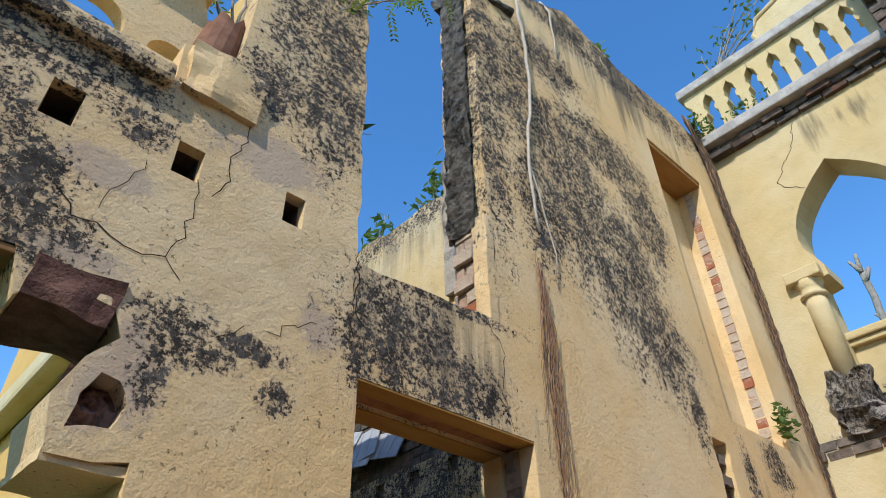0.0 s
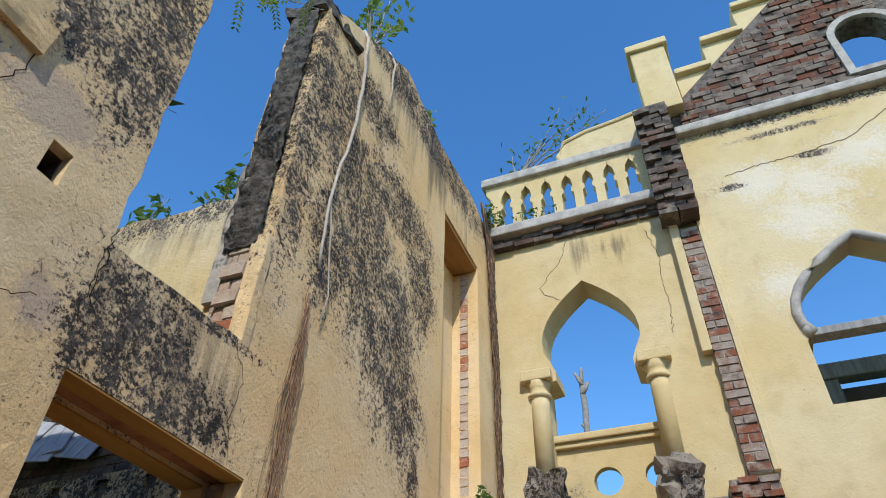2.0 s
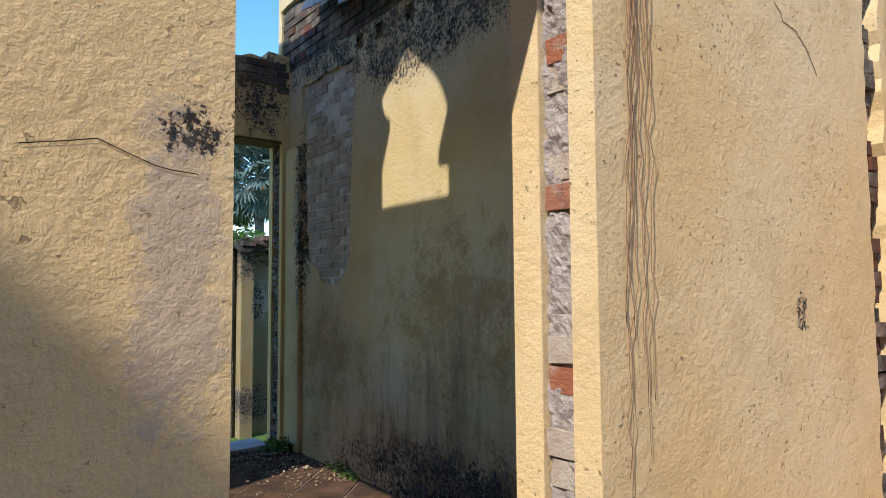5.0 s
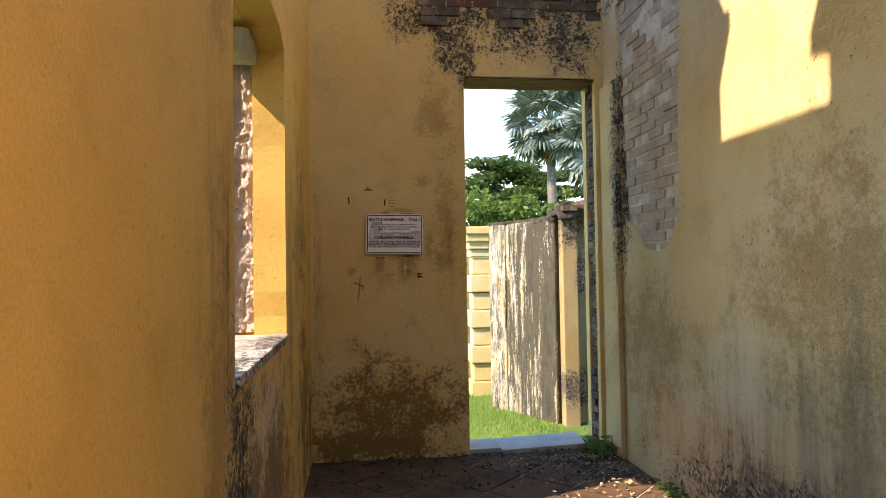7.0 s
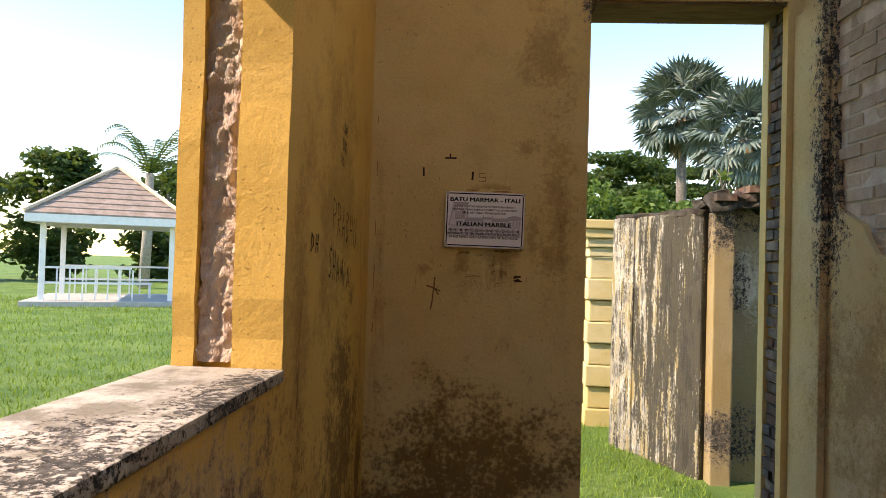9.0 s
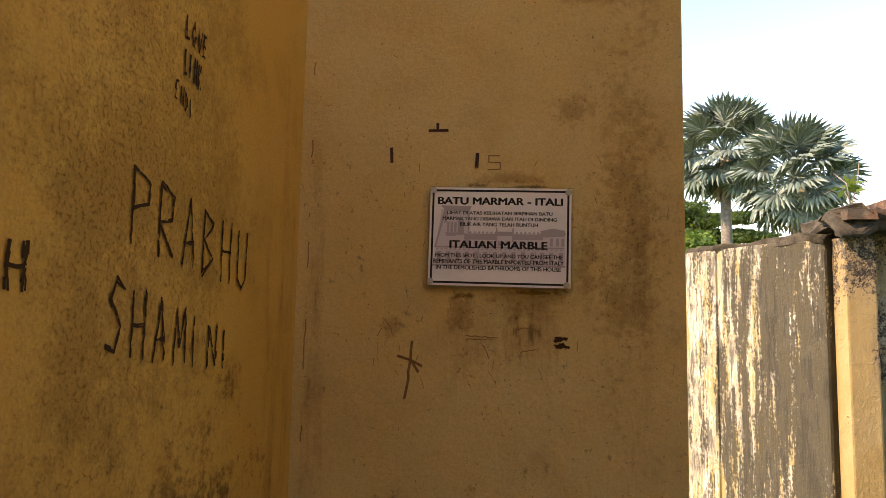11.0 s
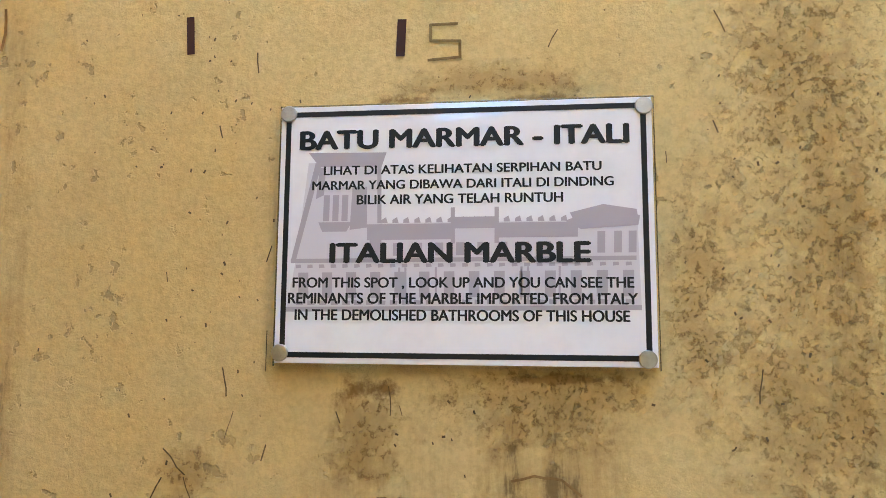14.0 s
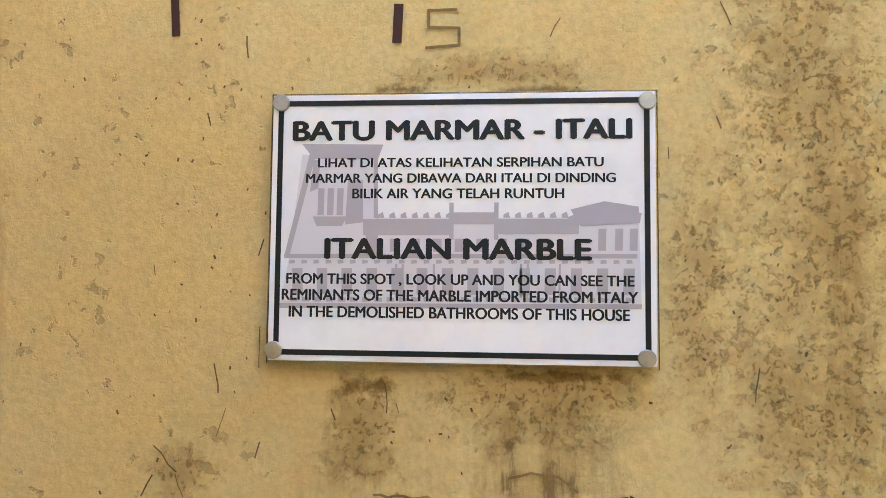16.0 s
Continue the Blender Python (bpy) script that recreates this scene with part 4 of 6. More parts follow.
box(bm, door_l + 0.002, door_r - 0.002, N0 + 0.002, N1 - 0.001, door_t - 0.010, door_t - 0.001, bevel=0.002)
box(bm, door_l + 0.002, door_r - 0.002, N2 + 0.001, N3 - 0.002, door_t - 0.010, door_t - 0.001, bevel=0.002)
structure("door_lintel", bm, simple("ochre_painted_wood", (0.40, 0.20, 0.045), (0.5, 0.28, 0.07), 9, 0.8, stretch=(0.3, 2, 2)), "ochre painted timber lintel", "lintel")
child("soffit_strip", boxed(door_l - 0.033, door_r + 0.043, N1 + 0.001, N2 - 0.001, door_t + 0.018, door_t + 0.0385), simple("stained_soffit", (0.26, 0.11, 0.05), (0.42, 0.20, 0.09), 11, 0.9, bump=0.01), wall_n, "reddish stained strip between the lintel boards")
structure("north_ledge", boxed(-6, 0.92, N0 - 0.05, N0 + 0.1, 3.56, 3.66, bevel=0.025), P_NORTH, "mouldy plastered string course", "cornice")
bm = bmesh.new()
outline_solid(bm, [(-6, 3.62), (1.02, 3.62), (1.0, 4.22), (0.96, 4.36), (-6, 4.36)], [circle(x, 3.89, 0.135) for x in (0.59, 0.22, -0.15, -0.52)] + [circle(0.90, 3.88, 0.08)], N0 + 0.14, N3 - 0.09, "y")
structure("roof_parapet", bm, P_NORTH, "yellow parapet pierced by round holes", "parapet")
structure("parapet_cornice", boxed(-6, 1.0, N0 + 0.05, N3 + 0.05, 4.363, 4.46, bevel=0.025), P_NORTH, "brown moulded parapet top", "cornice")

tagged(part("plaster_block", rubble(0.95, 1.25, N0 - 0.03, N0 + 0.2, 3.60, 3.87, 0.025, 8), P_NORTH), "broken block of mouldy plastered masonry at the parapet end", "masonry block")
pipe = bmesh.new()
for k in range(11):
    a = radians(-20 + k * 22)
    for q, (rad, z) in enumerate(((0.10, 3.86), (0.095, 4.02), (0.085, 4.20), (0.07, 4.20), (0.078, 4.02), (0.082, 3.86))):
        pipe.verts.new((1.05 + rad * math.cos(a) + (z - 3.86) * 0.1, 2.42 - rad * math.sin(a), z + (0.04 * math.sin(k * 2.1) if 1 < q < 4 else 0)))
pipe.verts.ensure_lookup_table()
for k in range(10):
    for q in range(6):
        pipe.faces.new([pipe.verts[k * 6 + q], pipe.verts[k * 6 + (q + 1) % 6], pipe.verts[k * 6 + 6 + (q + 1) % 6], pipe.verts[k * 6 + 6 + q]])
for k in (0, 10):
    pipe.faces.new([pipe.verts[k * 6 + q] for q in range(6)])
tagged(part("clay_pipe", pipe, simple("dark_terracotta", (0.16, 0.07, 0.04), (0.26, 0.13, 0.08), 14, 0.85)), "broken dark terracotta drain pipe standing on the wall", "pipe")

# Near-black lining: the shade inside the putlog holes, put into colour.
LINING = simple("shade_dark_lining", (0.05, 0.03, 0.02), (0.13, 0.075, 0.05), 22, 0.95, bump=0.01)
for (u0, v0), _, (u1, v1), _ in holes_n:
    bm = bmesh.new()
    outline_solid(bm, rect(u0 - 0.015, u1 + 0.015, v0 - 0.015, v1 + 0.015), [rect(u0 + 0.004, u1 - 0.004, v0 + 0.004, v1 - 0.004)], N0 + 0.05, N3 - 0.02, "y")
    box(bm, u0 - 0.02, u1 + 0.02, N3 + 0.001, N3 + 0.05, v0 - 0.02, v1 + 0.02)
    child("hole_lining", bm, LINING, wall_n, "lining of the putlog hole, coloured dark as its shade")

child("niche_back", boxed(4.76, 5.70, N2 + 0.07, N3 + 0.09, 3.38, 6.10), P_NORTH, wall_n, "cracked plaster at the back of the tall niche")
child("niche_lintel", boxed(4.783, 5.677, N0 + 0.012, N2 + 0.068, 6.03, 6.077, bevel=0.004), simple("brown_timber", (0.30, 0.15, 0.05), (0.40, 0.22, 0.08), 9, 0.85, stretch=(0.3, 2, 2)), wall_n, "brown timber lintel of the niche")

# ---- corridor details ----
child("mortar_bed", outline_solid(bmesh.new(), patch, [], CX + 0.028, CX + 0.0348, "x"), simple("pale_mortar", (0.46, 0.42, 0.36), (0.70, 0.66, 0.58), 9, 0.95, bump=0.01), wall_c, "whitish mortar between the bare bricks")
lay(wall_c, BRICK_LIME_SUNLIT, "x", CX + 0.035, 5.82, 6.95, 1.50, 3.40, 0.035, 0.012, within(patch), 0.225, 0.068, 0.009, 51, 0.014)
lay(wall_c, BRICK_BLACK, "x", CX + 0.035, N3 + 0.03, 7.36, 3.56, 4.26, 0.04, 0.014, within(band), 0.24, 0.078, 0.008, 52)
lay(wall_s, BRICK_BLACK, "x", d2r + 0.02, SY + 0.062, SY + 0.228, 0.0, d2t, 0.03, 0.008, None, 0.165, 0.06, 0.012, 53)
lay(wall_s, BRICK_BLACK, "y", SY, 2.6, 4.03, 3.27, 3.66, 0.05, 0.014, lambda u, v: v > 3.36 + 0.08 * math.sin(u * 9) and not (3.6 < u < 3.85 and v < 3.42), 0.2, 0.075, 0.01, 54)
structure("window_sill", boxed(1.38, WX + 0.012, 4.203, 5.555, 1.062, 1.10, bevel=0.008), SILL, "worn pale stone window sill", "sill")
bm = bmesh.new()
bmesh.ops.create_grid(bm, x_segments=10, y_segments=150, size=0.5)
for v in bm.verts:
    u, w = v.co.x, v.co.y
    v.co = Vector((1.53 + u * 0.116, 5.588 + 0.020 * noise.noise(Vector((u * 6, 0, w * 26))) + 0.016 * noise.noise(Vector((u * 22, 3, w * 90))), 1.82 + w * 1.42))
child("render_strip", bm, PINK, wall_w, "rough pink render where the frame was torn out", True)
child("lintel_stub", boxed(1.44, 1.62, 5.28, 5.545, 2.45, 2.56, bevel=0.02), STONE, wall_w, "broken grey lintel stub")
structure("door_head", boxed(d2l + 0.002, d2r - 0.002, SY + 0.01, SY + 0.3, d2t - 0.018, d2t - 0.003, bevel=0.004), simple("dark_old_timber", (0.10, 0.06, 0.03), (0.2, 0.13, 0.07), 8, 0.85, stretch=(0.4, 2, 2)), "dark old timber door head", "lintel")
bm = bmesh.new()
box(bm, CX - 0.04, CX - 0.002, 6.83, SY - 0.003, 0, 2.80, bevel=0.008)
structure("door_edge", bm, P_CORR_E, "narrow plaster edge beside the doorway", "trim")

floor_bed = structure("corridor_floor", boxed(WX - 0.01, CX + 0.02, N0, SY + 0.32, -0.2, -0.006), EARTH, "dirty tiled floor of the passage", "floor")
tile_mesh = mesh_from(boxed(-0.194, 0.194, -0.194, 0.194, -0.012, 0.0, bevel=0.003), "floor_tile", TILE)
r = random.Random(5)
for i in range(-16, 17):
    for j in range(-16, 17):
        x, y = 2.9 + (i - j) * 0.2828, 4.9 + (i + j) * 0.2828
        if 1.70 < x < 4.06 and 2.52 < y < 7.2:
            ob = new("floor_tile", tile_mesh)
            ob.matrix_world = pose(x, y, r.uniform(-0.002, 0.001), r.uniform(-0.4, 0.4), r.uniform(-0.4, 0.4), 45)
            ob.parent = floor_bed
slab = tagged(part("threshold_slab", boxed(-0.36, 0.36, -0.17, 0.17, -0.03, 0.03, bevel=0.006), MARBLE), "pale grey stone slab lying loose in the doorway", "slab")
slab.matrix_world = pose(3.52, 7.32, 0.008, 0.8, -0.6, 5)
slab = tagged(part("threshold_slab", boxed(-0.12, 0.12, -0.15, 0.15, -0.02, 0.02, bevel=0.006), MARBLE), "small broken piece of pale stone slab", "slab")
slab.matrix_world = pose(3.04, 7.34, 0.010, 0, 0, 4)
leafy = bmesh.new()
r = random.Random(8)
for _ in range(620):
    p = Vector((3.1 + 0.9 * r.random() ** 0.6, 6.95 - 1.2 * r.random() ** 2.2, 0.008 + 0.02 * r.random()))
    a = Vector((r.gauss(0, 1), r.gauss(0, 1), r.gauss(0, 0.25))).normalized() * r.uniform(0.007, 0.022)
    b = Vector((-a.y, a.x, r.gauss(0, 0.01))) * 0.45
    leafy.faces.new([leafy.verts.new(p + q) for q in (-a, b, a, -b)])
tagged(part("fallen_leaves", leafy, LEAF_DRY), "dry fallen leaves and plaster crumbs on the floor", "leaves", "", "stuff")
litter = bmesh.new()
for _ in range(900):
    p = Vector((r.uniform(1.8, 4.0), 7.1 - 0.75 * r.random() ** 1.8, 0.006 + 0.02 * r.random()))
    a = Vector((r.gauss(0, 1), r.gauss(0, 1), r.gauss(0, 0.3))).normalized() * r.uniform(0.006, 0.024)
    b = Vector((-a.y, a.x, r.gauss(0, 0.01))) * 0.5
    litter.faces.new([litter.verts.new(p + q) for q in (-a, b, a, -b)])
tagged(part("leaf_litter", litter, leaf_material("rotten_leaf", (0.02, 0.016, 0.01), (0.09, 0.065, 0.035), 0.9, 0.0)), "dark rotten leaf litter along the foot of the wall", "leaves", "", "stuff")
weeds = bmesh.new()
scatter_leaves(weeds, (3.9, 7.0, 0.06), (0.16, 0.14, 0.07), 160, 0.03, 9)
scatter_leaves(weeds, (3.98, 5.95, 0.04), (0.06, 0.3, 0.05), 120, 0.022, 10)
tagged(part("weeds", weeds, LEAF), "low green weeds along the foot of the wall", "weeds", "", "stuff")

# loose grey roofing plates caught on the broken wall top
SLATE = simple("pale_roof_plate", (0.30, 0.32, 0.35), (0.46, 0.48, 0.51), 5, 0.7, bump=0.003)
for k, (y, z, tilt, turn, w, h) in enumerate(((4.98, 3.83, 12, 4, 0.50, 0.26), (5.30, 3.90, -9, 2, 0.46, 0.34), (5.62, 3.97, 14, 5, 0.48, 0.36), (5.92, 4.04, -6, 3, 0.5, 0.38), (6.25, 4.08, 8, 4, 0.5, 0.4), (5.46, 3.80, 4, 8, 0.7, 0.2))):
    plate = bmesh.new()
    box(plate, -0.006, 0.006, -w / 2, w / 2, -h / 2, h / 2, bevel=0.002)
    for q in (-0.24, 0.02, 0.27):
        box(plate, -0.010, -0.0055, q * w - 0.008, q * w + 0.008, -h / 2 + 0.004, h / 2 - 0.004)
    ob = tagged(part("roof_plate", plate, SLATE), "pale grey roofing plate slipped onto the wall top", "roof plate", "slipped roofing plates")
    ob.matrix_world = pose(CX - 0.03 - 0.016 * k, y, z, tilt, 20, turn)

# ---- the notice ----


def on_sign(px, py):
    """Place on the panel of a point of its print."""
    v = (py - 170) / 494
    u = (px - 473 + 18 * v) / (692 + 34 * v)
    v = (py - 171 + 3 * u) / (489 + 11 * u)
    return 2.1655 + 0.4255 * u, 1.8275 - 0.2985 * v


def flat_poly(bm, pts, y):
    f = bm.faces.new([bm.verts.new((u, y, v)) for u, v in pts])
    return f


notice = thing("notice", (2.38, SY, 1.68), "white notice with black border and lettering, screwed to plaster", "sign")
x0, z1 = on_sign(473, 171)
x1, z0 = on_sign(1181, 668)
child("back_plate", boxed(x0 - 0.004, x1 + 0.004, SY - 0.016, SY - 0.008, z0 - 0.004, z1 + 0.004, bevel=0.001), ACRYLIC, notice, "clear acrylic back plate")
n = Nodes("glossy_card", 0.35)
n.b.inputs["Coat Weight"].default_value = 1.0
n.b.inputs["Coat Roughness"].default_value = 0.02
GLOSSY = n.done(n.mix(n.ramp(n.noise(30, 3), 0.4, 0.7), (0.76, 0.75, 0.79), (0.72, 0.71, 0.75)))
child("panel", boxed(x0, x1, SY - 0.022, SY - 0.016, z0, z1, bevel=0.0012), GLOSSY, notice, "glossy white panel")
yi = SY - 0.0226
bm = bmesh.new()
e, w = 0.0065, 0.0062
flat_poly(bm, rect(x0 + e, x1 - e, z1 - e - w, z1 - e), yi)
flat_poly(bm, rect(x0 + e, x1 - e, z0 + e, z0 + e + w), yi)
flat_poly(bm, rect(x0 + e, x0 + e + w, z0 + e + w, z1 - e - w), yi)
flat_poly(bm, rect(x1 - e - w, x1 - e, z0 + e + w, z1 - e - w), yi)
child("border", bm, INK, notice, "black printed border")
# printed picture of the house, in plain shapes
bm = bmesh.new()
flat_poly(bm, [on_sign(*p) for p in ((526, 282), (664, 282), (668, 400), (1012, 400), (1142, 410), (1150, 562), (480, 562), (500, 470))], SY - 0.0222)
child("picture_ground", bm, Nodes("pale_mauve_print", 0.5).done((0.60, 0.57, 0.61)), notice, "pale mauve ground of the drawing")
bm = bmesh.new()


def draw(pts, y=SY - 0.0224):
    flat_poly(bm, [on_sign(*p) for p in pts], y - 0.00004 * (len(bm.faces) % 9))


draw([(526, 262), (678, 264), (668, 292), (548, 290)])
draw([(548, 292), (560, 292), (556, 345), (540, 352)])
draw([(612, 330), (640, 330), (640, 408), (606, 412)])
draw([(1020, 385), (1080, 370), (1140, 380), (1142, 394), (1030, 404)])
draw([(540, 282), (552, 282), (500, 470), (490, 470)])
draw([(660, 282), (668, 282), (668, 400), (660, 400)])
for px in (556, 574, 592):
    draw([(px, 345), (px + 12, 345), (px + 10, 395), (px - 2, 395)])
draw([(545, 397), (610, 397), (600, 415), (552, 415)])
draw([(640, 402), (800, 402), (800, 432), (640, 432)])
draw([(800, 372), (808, 372), (808, 440), (800, 440)])
draw([(882, 372), (890, 372), (890, 440), (882, 440)])
draw([(808, 390), (882, 390), (882, 412), (808, 412)])
draw([(890, 402), (1035, 402), (1035, 430), (890, 430)])
draw([(1012, 400), (1075, 376), (1146, 392), (1143, 410), (1040, 416)])
for px in (1070, 1100, 1126):
    draw([(px, 420), (px + 14, 420), (px + 14, 460), (px, 460)])
draw([(490, 466), (1140, 466), (1140, 474), (490, 474)])
draw([(480, 556), (1150, 556), (1150, 565), (480, 565)])
for i, px in enumerate(range(505, 1130, 47)):
    draw([(px, 492), (px + 20, 492), (px + 20, 540), (px, 540)])
for px in range(668, 1010, 21):
    draw([(px, 394), (px + 9, 389), (px + 12, 400), (px, 400)])
for px in range(500, 1140, 23):
    draw([(px, 544), (px + 15, 546), (px + 14, 553), (px, 553)])
    draw([(px, 477), (px + 10, 477), (px + 11, 483), (px, 484)])
for px in (700, 712, 770, 930, 942, 1000):
    draw([(px, 484), (px + 4, 484), (px + 4, 545), (px, 545)])
draw([(645, 412), (668, 400), (668, 470), (645, 470)])
for px in range(690, 1000, 40):
    draw([(px, 438), (px + 16, 438), (px + 16, 462), (px, 462)])
child("picture", bm, MAUVE, notice, "faint mauve drawing of a mansion")


def words(text, cx, cy, width, height, mat, parent, bold=0.0):
    cu = bpy.data.curves.new("words", "FONT")
    cu.body = text
    ob = bpy.data.objects.new("words", cu)
    scene.collection.objects.link(ob)
    me = bpy.data.meshes.new_from_object(ob.evaluated_get(bpy.context.evaluated_depsgraph_get()))
    bpy.data.objects.remove(ob)
    xs = [v.co.x for v in me.vertices]
    ys = [v.co.y for v in me.vertices]
    cap = 0.70
    for v in me.vertices:
        u = (v.co.x - min(xs)) / (max(xs) - min(xs)) - 0.5
        z = v.co.y / cap - 0.5
        v.co = (cx + u * width, SY - 0.0229, cy + z * height)
    bm = bmesh.new()
    for k, (du, dv) in enumerate(((0, 0), (-1, 0), (1, 0), (0, -0.5), (0, 0.5)) if bold else ((0, 0),)):
        bm.from_mesh(me)
        for v in list(bm.verts)[-len(me.vertices):]:
            v.co += Vector((du * bold * height, -0.00004 * k, dv * bold * height))
    me = mesh_from(bm, "lettering", mat)
    ob = new("lettering", me)
    ob.parent = parent
    ob.matrix_parent_inverse = parent.matrix_world.inverted()
    return ob


for text, a, b, top, low, bold in (("BATU MARMAR - ITALI", 512, 1123, 219, 255, 0.075), ("LIHAT DI ATAS KELIHATAN SERPIHAN BATU", 557, 1076, 289, 306, 0.045), ("MARMAR YANG DIBAWA DARI ITALI DI DINDING", 534, 1098, 318, 335, 0.045),
                                   ("BILIK AIR YANG TELAH RUNTUH", 621, 1007, 346, 364, 0.045), ("ITALIAN MARBLE", 570, 1056, 438, 475, 0.075), ("FROM THIS SPOT , LOOK UP AND YOU CAN SEE THE", 495, 1135, 503, 522, 0.045),
                                   ("REMINANTS OF THE MARBLE IMPORTED FROM ITALY", 486, 1142, 532, 552, 0.045), ("IN THE DEMOLISHED BATHROOMS OF THIS HOUSE", 499, 1128, 563, 583, 0.045)):
    cx, zt = on_sign((a + b) / 2, top)
    _, zb = on_sign((a + b) / 2, low)
    wide = on_sign(b, top)[0] - on_sign(a, top)[0]
    words(text, cx, (zt + zb) / 2, wide, zt - zb, INK, notice, bold)
x2, z2 = on_sign(795, 682)
x3, z3 = on_sign(431, 600)
child("under_plate", boxed(x3, x2, SY - 0.007, SY - 0.003, z2, z3, bevel=0.0008), ACRYLIC, notice, "clear acrylic strip behind the panel")
for px, py in ((488, 185), (1151, 186), (468, 641), (1161, 653)):
    u, v = on_sign(px, py)
    bm = bmesh.new()
    lathe(bm, [(0.0094, 0), (0.0098, 0.001), (0.0098, 0.003), (0.009, 0.0038), (0.004, 0.0039)], (0, 0, 0), 24)
    bmesh.ops.transform(bm, matrix=Matrix.Translation((u, SY - 0.0215, v)) @ Matrix.Rotation(radians(90), 4, "X"), verts=bm.verts)
    child("screw_cap", bm, STEEL, notice, "round brushed steel screw cap")
notice.rotation_euler = (0, radians(0.75), 0)

# ---- marks and scratched writing on the plaster ----


def ribbon(bm, pts, width, axis, face):
    """A thin flat stroke along points (along the wall, height)."""
    for (a, b), (c, d) in zip(pts, pts[1:]):
        t = Vector((c - a, d - b))
        if t.length < 1e-6:
            continue
        q = Vector((-t.y, t.x)).normalized() * width / 2
        t = t.normalized() * width * 0.3
        loop = [(a - t.x + q.x, b - t.y + q.y), (c + t.x + q.x, d + t.y + q.y), (c + t.x - q.x, d + t.y - q.y), (a - t.x - q.x, b - t.y - q.y)]
        off = rnd.uniform(0, 0.0006)
        bm.faces.new([bm.verts.new((u, face - off, v) if axis == "y" else (face + off, u, v)) for u, v in loop])


LETTERS = {"P": [[(0, 0), (0, 1), (0.6, 0.85), (0.55, 0.55), (0, 0.45)]], "R": [[(0, 0), (0, 1), (0.55, 0.85), (0.5, 0.55), (0, 0.45), (0.6, 0)]], "A": [[(0, 0), (0.3, 1), (0.6, 0)], [(0.1, 0.35), (0.5, 0.35)]],
           "B": [[(0, 0), (0, 1), (0.5, 0.8), (0, 0.52), (0.55, 0.25), (0, 0)]], "H": [[(0, 0), (0, 1)], [(0.55, 0), (0.55, 1)], [(0, 0.5), (0.55, 0.5)]], "U": [[(0, 1), (0.05, 0.15), (0.3, 0), (0.55, 0.15), (0.6, 1)]],
           "S": [[(0.6, 0.9), (0.3, 1), (0.1, 0.75), (0.55, 0.4), (0.35, 0.02), (0, 0.1)]], "M": [[(0, 0), (0.1, 1), (0.35, 0.3), (0.6, 1), (0.7, 0)]], "I": [[(0.1, 0), (0.1, 1)]], "N": [[(0, 0), (0.05, 1), (0.55, 0), (0.6, 1)]],
           "D": [[(0, 0), (0, 1), (0.5, 0.7), (0.5, 0.3), (0, 0)]], "L": [[(0, 1), (0, 0), (0.5, 0)]], "O": [[(0.3, 1), (0, 0.6), (0.25, 0), (0.55, 0.4), (0.3, 1)]], "V": [[(0, 1), (0.3, 0), (0.6, 1)]], "E": [[(0.5, 1), (0, 1), (0, 0), (0.5, 0)], [(0, 0.5), (0.4, 0.5)]],
           "K": [[(0, 0), (0, 1)], [(0.55, 1), (0, 0.45), (0.55, 0)]]}


def scratch(text, u0, v0, u1, v1, h0, h1, width, face, axis, mat, label):
    bm = bmesh.new()
    step = (u1 - u0) / len(text)
    for i, ch in enumerate(text):
        f = i / max(1, len(text) - 1)
        h = h0 + (h1 - h0) * f
        bu, bv = u0 + step * i, v0 + (v1 - v0) * f
        for line in LETTERS[ch]:
            for k in range(3):
                pts = rag([(bu + a * step * 0.95 + rnd.gauss(0, width * 0.3), bv + b * h + rnd.gauss(0, width * 0.4)) for a, b in line], width * 0.35, 0.014, i + 3 + 40 * k)
                for q in range(0, len(pts) - 1):
                    if k == 0 or rnd.random() < 0.5:
                        ribbon(bm, pts[q:q + 2], width * rnd.uniform(0.45, 1.1), axis, face)
    return tagged(part("scratched_writing", bm, mat), label, "graffiti", "scratched words", "stuff")


scratch("PRABHU", 6.22, 1.555, 6.77, 1.50, 0.14, 0.135, 0.006, WX + 0.002, "x", CHAR, "dark scratched letters on ochre plaster")
scratch("SHAMINI", 6.165, 1.365, 6.69, 1.31, 0.125, 0.085, 0.006, WX + 0.002, "x", CHAR, "dark scratched letters on ochre plaster")
scratch("DH", 5.87, 1.47, 6.0, 1.465, 0.065, 0.065, 0.007, WX + 0.002, "x", CHAR, "short dark scrawl on ochre plaster")
scratch("LOVE", 6.37, 1.995, 6.47, 1.985, 0.045, 0.045, 0.005, WX + 0.002, "x", CHAR, "small dark scratched word on ochre plaster")
scratch("LINK", 6.37, 1.92, 6.45, 1.91, 0.05, 0.05, 0.005, WX + 0.002, "x", CHAR, "small dark scratched word on ochre plaster")
scratch("ENDI", 6.34, 1.86, 6.42, 1.84, 0.035, 0.035, 0.004, WX + 0.002, "x", CHAR, "small dark scratched word on ochre plaster")


def mark(pts, width, label, mat=RED_MARK):
    bm = bmesh.new()
    for line in pts:
        ribbon(bm, line, width, "y", SY - 0.002)
    return tagged(part("wall_mark", bm, mat), label, "mark", "", "stuff")


